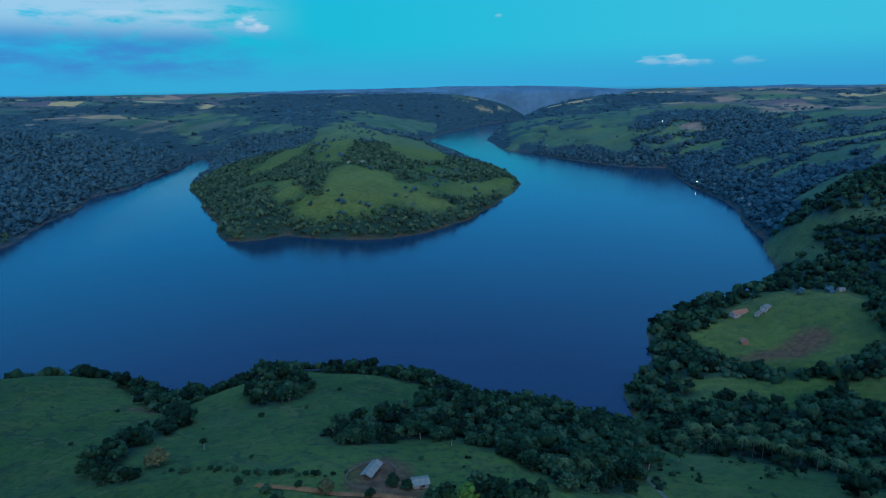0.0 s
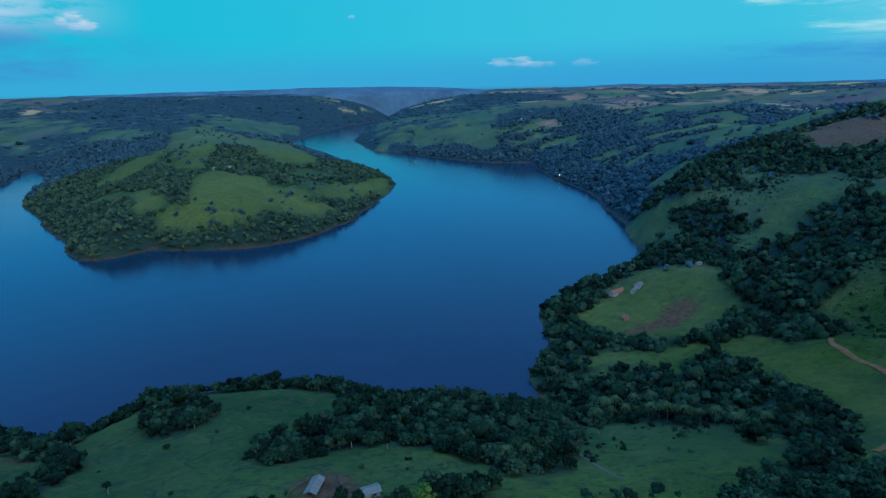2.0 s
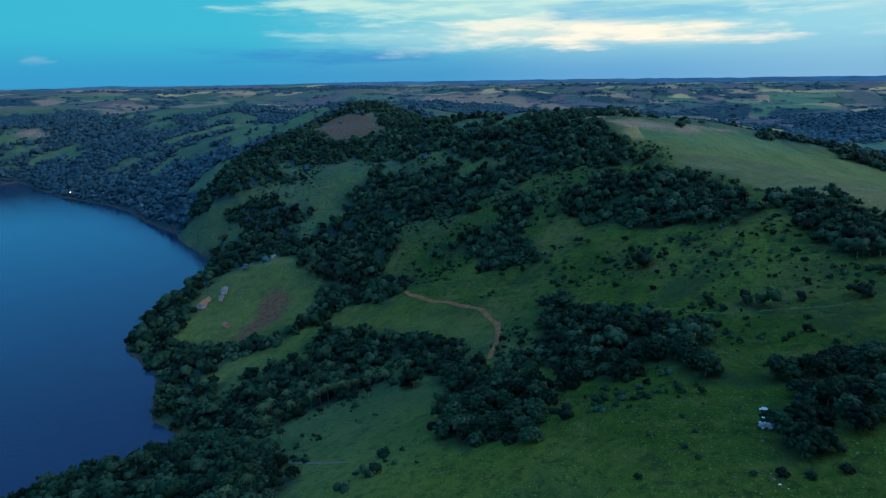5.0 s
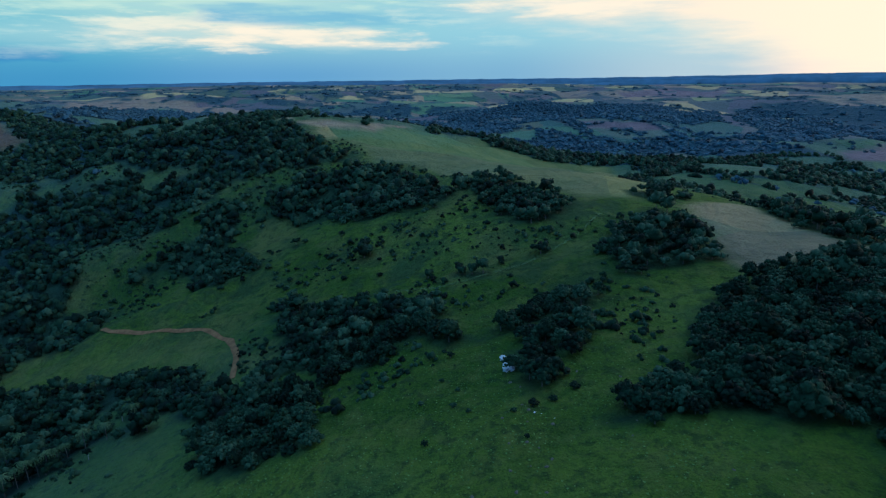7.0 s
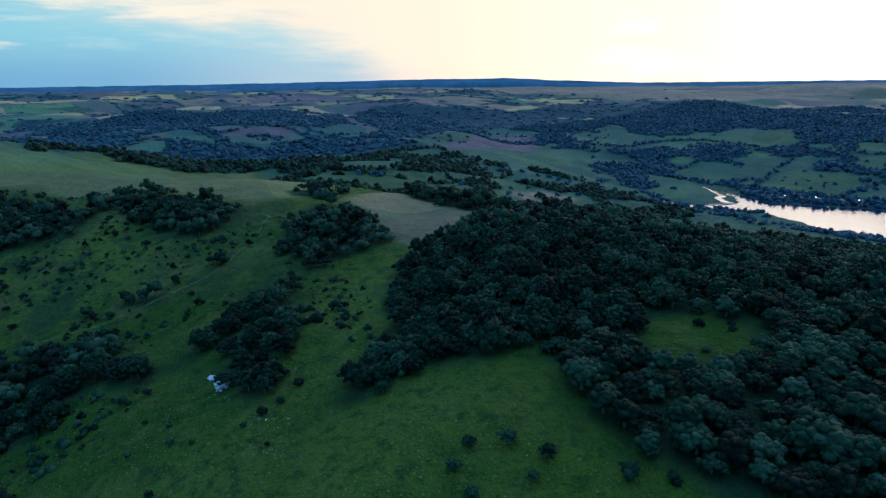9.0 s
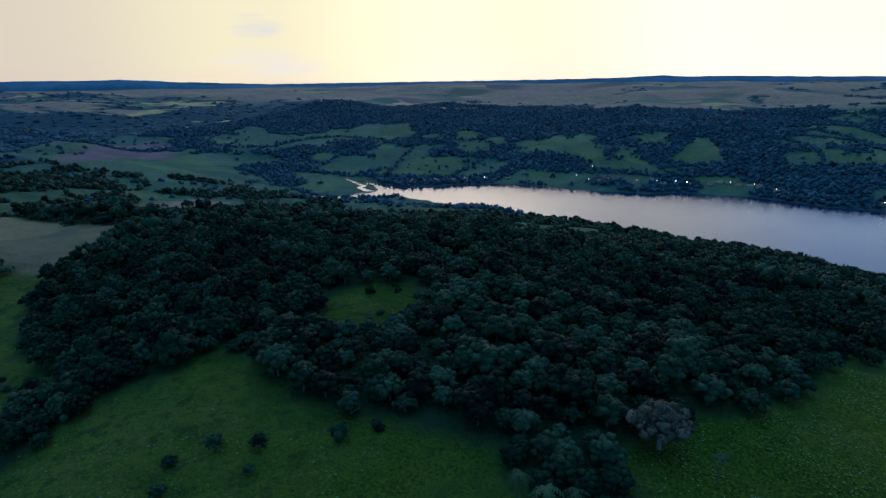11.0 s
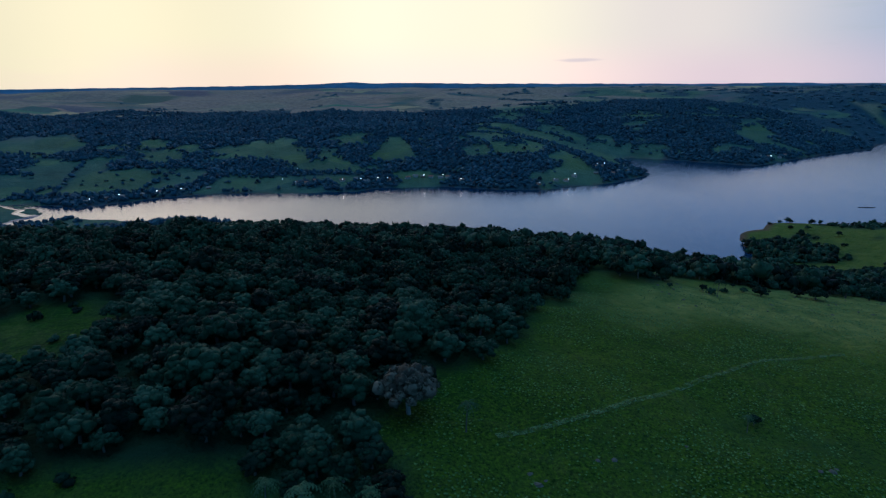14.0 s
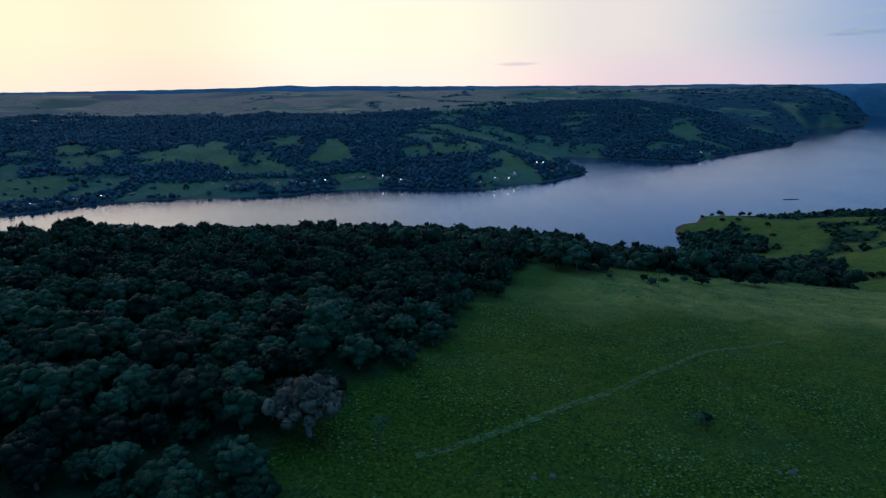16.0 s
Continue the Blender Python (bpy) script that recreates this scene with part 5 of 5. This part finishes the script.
# ---- single trees ----
def palm_kind(seed):
    rng = np.random.default_rng(seed)
    thing = tagged(new("palm_tree"), "slender palm with feathery green fronds on the pasture", "tree")
    rows, sides = 7, 6
    v, f = [], []
    for i in range(rows):
        h = i / (rows - 1)
        r = 0.022 - 0.009 * h + (0.008 if i == 0 else 0)
        for k in range(sides):
            a = 2 * math.pi * k / sides
            v.append((r * math.cos(a) + 0.05 * h * h, r * math.sin(a), h - 0.03))
    for i in range(rows - 1):
        for k in range(sides):
            a, b = i * sides + k, i * sides + (k + 1) % sides
            f += [(a, b, b + sides), (a, b + sides, a + sides)]
    part("trunk", mesh_from("trunk", np.array(v), np.array(f), PALM_BARK, True), thing)
    v, f = [], []
    for k in range(17):
        a = k * 2.399963
        rise = rng.uniform(0.2, 1.0)
        reach = rng.uniform(0.30, 0.40)
        for j in range(6):
            for side in (-1, 1):
                u, w = j / 6, (j + 0.9) / 6
                def spine(t):
                    return np.array([0.05 + math.cos(a) * reach * t, math.sin(a) * reach * t, 0.97 + rise * 0.26 * t - 0.36 * t * t])
                p, q = spine(u), spine(w)
                out = np.array([-math.sin(a), math.cos(a), 0]) * side * 0.085 * (1.1 - u) + np.array([0, 0, -0.05])
                n = len(v)
                v += [p, q, (p + q) / 2 + out]
                f.append((n, n + 1, n + 2))
    me = mesh_from("crown", np.array(v), np.array(f), PALM_LEAF)
    add_attribute(me, "tint", np.full(len(v), 0.3))
    part("crown", me, thing)
    return thing


def build_trees():
    rng = random.Random(31)
    pale = tree_kind("blossom_tree", "spreading tree with pale grey-pink blossom at the forest edge", 41, LEAF_PALE, PALE_BARK, 46, 26, 0.86, 0.62, 0.62, 8, 1)
    stand(pale, -84, -47, 7.0, 0.6)
    drop(pale)
    brownish = leaf_material("brownish_leaves", (0.045, 0.060, 0.030), (0.080, 0.095, 0.045), (0.12, 0.125, 0.06))
    big = tree_kind("pasture_tree", "large round-crowned tree with brownish green leaves beside the gully", 42, brownish, BARK, 46, 22, 0.74, 0.85, 0.2, 6)
    stand(big, -133, 231, 5.6, 1.2)
    stand(big, -48, 196, 3.6, 2.2)
    drop(big)
    bright = tree_kind("yard_tree", "bright green dense tree beside the farmyard", 43, LEAF_BRIGHT, BARK, 26, 16, 0.74, 0.7, 0.1)
    stand(bright, 8, 187, 5.2)
    drop(bright)
    yard = [tree_kind("yard_tree", "dark green broadleaf tree beside the cattle yard", 44 + k, LEAF, BARK, 24, 12, 0.74, 0.8, 0.1) for k in range(2)]
    for x, y, r in ((-22, 200, 3.4), (-16, 196, 3.0), (-1, 189, 4.4), (-6, 184, 4.0), (19, 190, 3.8), (28, 187, 4.2), (-30, 190, 2.4), (-72, 196, 2.6), (-86, 204, 2.2), (16, 205, 3.2), (-12, 230, 1.6), (-60, 200, 2.0)):
        stand(rng.choice(yard), x, y, r, rng.uniform(0, 6), "trees round the yard")
    for k in yard:
        drop(k)
    slim = tree_kind("tall_tree", "tall tree with bare pale trunk and small crown", 47, LEAF, PALE_BARK, 18, 12, 0.7, 0.8, 1.3, 5)
    for x, y, r in ((-60, 270, 3.0), (-54, 262, 2.6), (-47, 263, 3.2), (-36, 274, 2.8), (-20, 268, 3.6), (-14, 266, 3.2), (2, 252, 2.8), (40, 236, 3.0), (52, 226, 3.4), (66, 224, 2.8), (96, 240, 3.0), (120, 262, 2.8),
                    (-120, 250, 2.4), (-100, 330, 2.2), (170, 240, 2.6), (203, 240, 2.8)):
        stand(slim, x, y, r, rng.uniform(0, 6), "tall trees at the wood's edge")
    drop(slim)
    lone = [tree_kind("pasture_tree", "low spreading tree on open pasture", 50 + k, LEAF, BARK, 20, 12, 0.78, 0.65, b) for k, b in enumerate((0.0, 0.1, 0.3))]
    for x, y, r in ((-229, -153, 2.6), (-239, -158, 1.8), (-266, -175, 3.4), (-306, -188, 4.6), (-303, -172, 2.2), (-323, -180, 3.8), (-337, -180, 5.0), (-280, -182, 2.0), (-250, -168, 1.4),
                    (-744, -752, 6.0), (-735, -735, 4.5), (-722, -742, 4.0), (-715, -674, 5.0), (-700, -690, 4.5), (-719, -621, 5.0), (-690, -722, 4.0), (-760, -720, 5.5), (-660, -728, 3.0),
                    (105, 60, 1.6), (112, 72, 1.4), (98, 55, 1.2), (85, 70, 1.5), (118, 58, 1.3), (150, 60, 2.0), (92, 40, 1.4), (100, 18, 2.2), (110, 24, 2.6), (96, 26, 1.8), (68, 2, 3.0), (75, 38, 1.1), (130, 64, 1.3),
                    (300, 130, 3.0), (330, 120, 3.4), (346, 150, 2.6), (372, 142, 3.2), (390, 176, 3.0), (310, 96, 2.4), (286, 104, 2.6), (352, 96, 3.0), (260, 150, 2.2), (318, 176, 2.8), (362, 200, 3.0), (400, 210, 2.6),
                    (22, 8, 2.4), (26, 0, 2.2), (18, -7, 2.8), (8, -11, 2.6), (5, -3, 1.8), (12, 10, 2.0), (95, 33, 2.2), (-150, 300, 2.0), (-210, 330, 1.8), (-108, 300, 2.2), (-86, 318, 1.6), (-72, 352, 2.0), (-90, 232, 1.4), (-200, 270, 1.6)):
        stand(rng.choice(lone), x, y, r, rng.uniform(0, 6), "lone trees on the pastures")
    for k in range(26):                                             # the hedge above the farm road
        along = k / 25
        stand(rng.choice(lone), -124 + 80 * along + rng.uniform(-1.5, 1.5), 219 - 9 * along + rng.uniform(-2.5, 2.5), rng.uniform(0.8, 1.9), rng.uniform(0, 6), "bushes of the roadside hedge")
    for k in lone:
        drop(k)
    palms = [palm_kind(60 + k) for k in range(3)]
    for x, y, h in ((143, 288, 11), (150, 284, 12), (156, 283, 10), (161, 278, 12), (166, 275, 11), (169, 271, 13), (172, 268, 11), (175, 265, 12), (178, 261, 11), (181, 258, 10), (132, 286, 11), (126, 282, 10),
                    (184, 250, 12), (187, 240, 10), (51, 219, 9), (60, 216, 10), (-97, -41, 8), (-171, -43, 5), (-68, -16, 9), (-62, -14, 10), (-55, -18, 8), (-75, -14, 9), (-229, -148, 8), (196, 228, 11)):
        stand(rng.choice(palms), x, y, h, rng.uniform(0, 6), "palms by the lower pasture")
    for x, y in ((139, 308), (151, 312), (161, 314), (171, 309), (178, 300), (187, 295), (205, 300), (148, 304)):
        stand(rng.choice(palms), x, y, rng.uniform(11, 15), rng.uniform(0, 6), "palms by the lower pasture")
    for k in palms:
        drop(k)


build_trees()


# ---- buildings ----
def box(bm, x0, x1, y0, y1, z0, z1):
    v = [bm.verts.new(p) for p in ((x0, y0, z0), (x1, y0, z0), (x1, y1, z0), (x0, y1, z0), (x0, y0, z1), (x1, y0, z1), (x1, y1, z1), (x0, y1, z1))]
    for f in ((0, 3, 2, 1), (4, 5, 6, 7), (0, 1, 5, 4), (1, 2, 6, 5), (2, 3, 7, 6), (3, 0, 4, 7)):
        bm.faces.new([v[i] for i in f])


def solid(name, build, mat, parent, label="", bevel=0.0):
    """A part made by a function that fills a bmesh."""
    bm = bmesh.new()
    build(bm)
    if bevel:
        bmesh.ops.bevel(bm, geom=list(bm.edges), offset=bevel, segments=1, affect="EDGES")
    me = bpy.data.meshes.new(name)
    bm.to_mesh(me)
    bm.free()
    me.materials.append(mat)
    return part(name, me, parent, label)


def house_kind(name, label, long, wide, tall, pitch, wall_mat, roof_mat, windows=2, category="house", open_side=False):
    """A gabled building along x: walls with gables, two roof slopes with ribs, door and windows."""
    thing = tagged(new(name), label, category)
    L, W, top = long / 2, wide / 2, tall + pitch

    def walls(bm):
        low = -1.5
        pts = [(-L, -W), (L, -W), (L, W), (-L, W)]
        a = [bm.verts.new((x, y, low)) for x, y in pts]
        b = [bm.verts.new((x, y, tall)) for x, y in pts]
        g = [bm.verts.new((-L, 0, top)), bm.verts.new((L, 0, top))]
        bm.faces.new(a[::-1])
        bm.faces.new((a[0], a[1], b[1], b[0]))
        bm.faces.new((a[2], a[3], b[3], b[2]))
        bm.faces.new((a[1], a[2], b[2], g[1], b[1]))
        bm.faces.new((a[3], a[0], b[0], g[0], b[3]))
        bm.faces.new((b[0], b[1], g[1], g[0]))
        bm.faces.new((b[2], b[3], g[0], g[1]))

    if open_side:
        for x in np.linspace(-L + 0.2, L - 0.2, max(3, int(long / 3) + 1)):
            for y in (-W + 0.2, W - 0.2):
                solid("post", lambda bm, x=x, y=y: box(bm, x - 0.12, x + 0.12, y - 0.12, y + 0.12, -1.5, tall + 0.1), WOOD, thing)
    else:
        solid("wall", walls, wall_mat, thing)
    over, slope = 0.6, pitch / W

    def roof(sign):
        def make(bm):
            for k in range(max(2, int(long / 0.9))):
                x0 = -L - over + k * (long + 2 * over) / max(2, int(long / 0.9))
                x1 = x0 + (long + 2 * over) / max(2, int(long / 0.9)) - 0.05
                z = 0.04 * (k % 2)
                v = [bm.verts.new(p) for p in ((x0, 0, top + 0.08 + z), (x1, 0, top + 0.08 + z), (x1, sign * (W + over), tall - over * slope + 0.08 + z), (x0, sign * (W + over), tall - over * slope + 0.08 + z),
                                               (x0, 0, top + 0.22 + z), (x1, 0, top + 0.22 + z), (x1, sign * (W + over), tall - over * slope + 0.22 + z), (x0, sign * (W + over), tall - over * slope + 0.22 + z))]
                for f in ((0, 1, 2, 3), (4, 5, 6, 7), (0, 1, 5, 4), (1, 2, 6, 5), (2, 3, 7, 6), (3, 0, 4, 7)):
                    bm.faces.new([v[i] for i in f])
            bmesh.ops.recalc_face_normals(bm, faces=list(bm.faces))
        return make

    for sign in (-1, 1):
        solid("roof_slope", roof(sign), roof_mat, thing)
    solid("ridge_cap", lambda bm: box(bm, -L - over, L + over, -0.18, 0.18, top + 0.16, top + 0.34), roof_mat, thing)
    if not open_side:
        solid("door", lambda bm: box(bm, -0.5, 0.5, -W - 0.06, -W + 0.02, 0, 2.05), WOOD, thing, "wooden door", 0.02)
        for sign in (-1, 1):
            for k in range(windows):
                x = -L + (k + 0.5) * long / windows + (0.9 if abs(-L + (k + 0.5) * long / windows) < 0.8 else 0)
                window = solid("window", lambda bm, x=x, sign=sign: box(bm, x - 0.6, x + 0.6, sign * W - 0.05, sign * W + 0.05, 0.95, 2.05), WOOD, thing)
                solid("pane", lambda bm, x=x, sign=sign: box(bm, x - 0.5, x + 0.5, sign * W - 0.06, sign * W + 0.06, 1.05, 1.95), DARK_GLASS, window)
    return thing


def settle(thing, x, y, turn, group=""):
    return tagged(copy_thing(thing, Matrix.Translation((x, y, ground_at(x, y) + 0.1)) @ Matrix.Rotation(radians(turn), 4, "Z")), group=group)


def build_farms():
    shed = house_kind("cattle_shed", "long open cattle shed with a pale tin roof in a corral", 9.5, 4.2, 2.8, 0.9, WOOD, TIN, open_side=True, category="shed")
    settle(shed, -32, 211, 68)
    drop(shed)
    hut = house_kind("farm_hut", "small farm hut with a pale tin roof among trees", 6, 4.5, 2.5, 0.9, WHITEWASH, TIN, 1, category="hut")
    settle(hut, -11, 198, 12)
    settle(hut, 401, 558, 8)
    drop(hut)
    barn = house_kind("farmhouse", "long whitewashed farmhouse with a red clay roof", 19, 7, 3.0, 2.2, WHITEWASH, TILE, 4)
    settle(barn, 305, 566, 22)
    drop(barn)
    store = house_kind("store_shed", "grey tin-roofed shed beside the farmhouse", 11, 6, 3.2, 1.3, WHITEWASH, TIN, 1, category="shed")
    settle(store, 329, 561, 38)
    drop(store)
    lean = house_kind("store_shed", "low pale tin-roofed lean-to beside the sheds", 9, 4, 2.2, 0.7, WHITEWASH, TIN, 1, category="shed")
    settle(lean, 319, 555, 38)
    drop(lean)
    stall = house_kind("stable", "small stable with an orange clay roof on the headland pasture", 7, 6, 2.9, 1.6, BRICK_WALL, TILE, 1, category="stable")
    settle(stall, 277, 498, 80)
    drop(stall)
    cottage = house_kind("cottage", "pale cottage with a tin roof on the hillside", 11, 6, 2.8, 1.5, WHITEWASH, TIN, 2)
    for x, y, a in ((-179, 1273, 10), (-202, 1261, -6), (730, 1998, 0), (403, 1975, 20), (366, 2112, 10), (613, 1342, 40), (598, 1358, 70), (592, 1140, 60), (575, 1080, 50), (605, 1250, 80)):
        settle(cottage, x, y, a, "cottages round the north lake")
    drop(cottage)
    long_shed = house_kind("poultry_shed", "long white-roofed farm shed far off among fields", 60, 14, 4, 2, WHITEWASH, TIN, 6, category="shed")
    for x, y, a in ((3704, -509, 80), (2907, -305, 95), (2965, 245, 85), (3756, -965, 80), (3620, -1300, 90), (3300, -1250, 70), (3500, 500, 95), (2500, -1500, 60)):
        settle(long_shed, x, y, a, "long sheds among far fields")
    drop(long_shed)


def build_village():
    rng = random.Random(12)
    kinds = [house_kind("lake_house", label, l, w, 2.9, p, wall, roof, 2) for label, l, w, p, wall, roof in (
        ("old pale lakeside house with a rusty tin roof", 11, 8, 1.8, OLD_WALL, RUSTY_TIN), ("lakeside house with a red clay roof", 10, 8, 2.2, OLD_WALL, TILE), ("small brick lakeside house with a tin roof", 9, 7, 1.6, BRICK_WALL, RUSTY_TIN))]
    for x, y in ((68, -1188), (50, -1180), (29, -1193), (-2, -1189), (-29, -1182), (-57, -1205), (-75, -1189), (-102, -1203), (-125, -1201), (-171, -1203), (-187, -1212), (-202, -1208), (-220, -1204), (-244, -1198),
                 (-259, -1194), (-281, -1168), (-434, -1100), (-482, -1125), (-503, -1128), (-531, -1155), (-615, -1230), (-632, -1240), (-637, -1190), (-740, -1380), (-1141, -1385), (-1167, -1390), (-1210, -1400),
                 (449, -1087), (420, -1108), (396, -1122), (360, -1140), (338, -1150), (297, -1170), (250, -1180), (-590, -1180), (-660, -1215), (-690, -1225), (-1240, -1420), (-300, -1155)):
        settle(rng.choice(kinds), x + rng.uniform(-3, 3), y + rng.uniform(-3, 3), rng.uniform(-30, 30), "houses of the lakeside village")
    for k in kinds:
        drop(k)
    lamp = tagged(new("street_lamp"), "lit street lamp on a slim pole by the lake", "street lamp")
    solid("pole", lambda bm: box(bm, -0.09, 0.09, -0.09, 0.09, -0.5, 9.0), TIN, lamp, "", 0.03)
    solid("arm", lambda bm: box(bm, -0.06, 1.1, -0.06, 0.06, 8.85, 9.0), TIN, lamp)
    v, f = ICO[1]
    part("lamp_head", mesh_from("lamp_head", v * np.array([0.8, 0.65, 0.5]) + np.array([1.2, 0, 8.9]), f, LAMP, True), lamp, "glowing white lamp head")
    for x, y in ((75, -1257), (100, -1196), (72, -1173), (-29, -1172), (-102, -1193), (-125, -1192), (-66, -1180), (-247, -1190), (-282, -1158), (-434, -1090), (-476, -1115), (-506, -1118), (-533, -1148), (-614, -1228), (-634, -1234),
                 (396, -1108), (338, -1138), (297, -1156), (440, -1080), (-205, -1196), (-1167, -1378), (366, 2104), (730, 1988), (590, 1351), (606, 1338), (-352, -300)):
        settle(lamp, x, y, rng.uniform(0, 360), "lamps along the lake shore")
    drop(lamp)


def build_corral():
    """A round rail fence about the cattle shed."""
    ring = [(-32 + 10.5 * math.cos(a), 209 + 12 * math.sin(a)) for a in np.linspace(-0.6, 4.6, 22)]
    fence = tagged(new("corral_fence"), "weathered wooden rail fence round the cattle yard", "fence")
    for (x, y) in ring:
        z = ground_at(x, y)
        solid("post", lambda bm: box(bm, x - 0.14, x + 0.14, y - 0.14, y + 0.14, z - 0.4, z + 1.7), WOOD, fence, "", 0.02)
    for (x, y), (u, w) in zip(ring, ring[1:]):
        a, b = ground_at(x, y), ground_at(u, w)
        for up in (0.6, 1.05, 1.5):
            def rail(bm):
                v = [bm.verts.new(p) for p in ((x, y, a + up), (u, w, b + up), (u, w, b + up + 0.2), (x, y, a + up + 0.2))]
                n = Vector((w - y, x - u, 0)).normalized() * 0.08
                o = [bm.verts.new(p.co + n) for p in v]
                bm.faces.new(v)
                bm.faces.new(o[::-1])
                for i in range(4):
                    bm.faces.new((v[i], o[i], o[(i + 1) % 4], v[(i + 1) % 4]))
                bmesh.ops.recalc_face_normals(bm, faces=list(bm.faces))
            solid("rail", rail, WOOD, fence)


def boulder_kind(seed):
    rng = np.random.default_rng(seed)
    v, f = ico(2)
    bend = 1 + 0.22 * np.sin(v @ rng.normal(size=3) * 2.2 + rng.uniform(0, 6)) + 0.14 * np.sin(v @ rng.normal(size=3) * 4.5) + rng.uniform(-0.05, 0.05, len(v))
    v = v * bend[:, None] * np.array([1, 0.75, 0.55])
    return tagged(new("boulder", mesh_from("boulder", v, f, ROCK)), "grey weathered boulder half sunk in pasture grass", "boulder")


def build_boulders():
    rng = random.Random(5)
    kinds = [boulder_kind(70 + k) for k in range(4)]
    spots = [(81, 29, 0.8), (92, 35, 0.7), (-126, -32, 0.8), (-130, -32, 0.8), (-109, -29, 0.9), (-110, -26, 1.0),
             (-112, -27, 0.7), (-182, -27, 0.9), (-184, -28, 0.6), (-179, -27, 0.6), (-107, -31, 0.6), (-104, -30, 0.5), (-150, -36, 0.5), (-165, -34, 0.5)]
    spots += [(rng.uniform(-330, -200), rng.uniform(-165, -130), rng.uniform(0.4, 0.9)) for _ in range(46)]
    spots += [(rng.uniform(20, 130), rng.uniform(-10, 60), rng.uniform(0.3, 0.8)) for _ in range(30)]
    for x, y, r in spots:
        stand(rng.choice(kinds), x, y, r, rng.uniform(0, 6), "boulders on the pasture")
    for k in kinds:
        bpy.data.objects.remove(k)


def build_pale_rocks():
    """The pile of pale stones on the slope pasture, and three added for a pool's white edge."""
    rng = random.Random(9)
    kinds = [boulder_kind(90 + k) for k in range(3)]
    for k in kinds:
        k.data.materials[0] = PALE_ROCK
        tagged(k, "pale bluish white stone in a heap on the pasture", "stone")
    # The last three stones are stand-ins for the white rim of a pool.
    for x, y, r in ((128, 37, 2.2), (129.8, 36.0, 1.9), (126.4, 38.6, 1.8), (131.0, 38.0, 1.5), (128.2, 34.8, 1.2), (125.4, 36.2, 1.1), (136.5, 38.6, 1.9), (138.8, 38.0, 1.2), (89.6, 33.4, 0.45), (88.2, 31.2, 0.3), (84.4, 27.8, 0.4)):
        stand(rng.choice(kinds), x, y, r, rng.uniform(0, 6), "pale stones in a heap")
    for k in kinds:
        bpy.data.objects.remove(k)


def build_raft():
    raft = tagged(new("raft"), "long low dark raft afloat on the lake", "raft")
    solid("hull", lambda bm: box(bm, -14, 14, -1.6, 1.6, -0.3, 0.5), BOAT, raft, "", 0.15)
    solid("deck", lambda bm: box(bm, -13.5, 13.5, -1.4, 1.4, 0.51, 0.62), WOOD, raft)
    solid("cargo", lambda bm: box(bm, -6, 5, -1.0, 1.0, 0.63, 0.95), WOOD, raft, "", 0.05)
    raft.matrix_world = Matrix.Translation((-938, -811, 0)) @ Matrix.Rotation(radians(-12), 4, "Z")


def build_tufts(name, box_at, spacing, seed, label):
    """Tussocks of grass on the near pasture."""
    x, y, rng = scatter(spacing, box_at, seed)
    ok = (near_wood(x, y) < -2) & (shore_distance(x, y) > 5) & (fractal(x, y, 16, 95, 2) + rng.uniform(-0.9, 0.9, len(x)) > -0.2)
    x, y = x[ok], y[ok]
    z = height(x, y)
    n, blades = len(x), 4
    a = rng.uniform(0, 6.28, (n, blades))
    r = rng.uniform(0.12, 0.34, (n, 1))
    base = np.stack([x, y, z], 1)[:, None, :]
    side = np.stack([np.cos(a), np.sin(a), 0 * a], 2)
    out = np.stack([-np.sin(a), np.cos(a), 0 * a], 2)
    tall = np.concatenate([np.zeros((n, blades, 2)), np.broadcast_to((r * rng.uniform(0.3, 0.8, (n, blades)))[:, :, None], (n, blades, 1))], 2)
    rr = r[:, :, None]
    v = np.stack([base + side * rr - out * rr * 0.2, base - side * rr - out * rr * 0.2, base + tall + out * rr * 1.5], 2).reshape(-1, 3)
    me = mesh_from(name, v, np.arange(len(v)).reshape(-1, 3), GRASS)
    add_attribute(me, "tint", np.repeat(rng.uniform(0, 1, n), blades * 3))
    tagged(new(name, me), label, "grass", kind="stuff")


GRASS = leaf_material("grass_tussock", (0.06, 0.13, 0.035), (0.10, 0.19, 0.05), (0.17, 0.24, 0.07))
build_farms()


def build_pasture_bushes():
    kinds = [tree_kind("pasture_tree", "low rounded tree at the stony end of the ridge pasture", 40 + k, LEAF, BARK, lobes=22, leaves=20, spread=0.72, flat=0.6, bare=b, limbs=4) for k, b in enumerate((0.15, 0.5))]
    rng = random.Random(31)
    for x, y, r in ((-211, -157, 1.6), (-227, -156, 2.2), (-238, -158, 1.5), (-250, -160, 2.0), (-257, -157, 4.0), (-285, -156, 5.0), (-280, -162, 3.0), (-316, -172, 4.6), (-326, -168, 5.0), (-340, -176, 5.2), (-352, -182, 4.4), (-507, -333, 5.4), (-533, -335, 5.6), (-566, -331, 4.6), (-553, -342, 4.2), (-511, -346, 4.0), (-496, -352, 3.4), (-574, -328, 4.4), (-175, -46, 2.0)):
        stand(rng.choice(kinds), x, y, r, rng.uniform(0, 6), "low trees on the ridge pasture")
    for k in kinds:
        drop(k)


build_pasture_bushes()
build_village()
build_corral()
build_boulders()
build_pale_rocks()
build_raft()
build_tufts("ridge_grass", (-340, -70, -160, 20), 1.15, 80, "tussocky green grass on the ridge pasture")
build_tufts("slope_grass", (-20, 190, -20, 170), 2.2, 81, "tussocky green grass on the slope pasture")
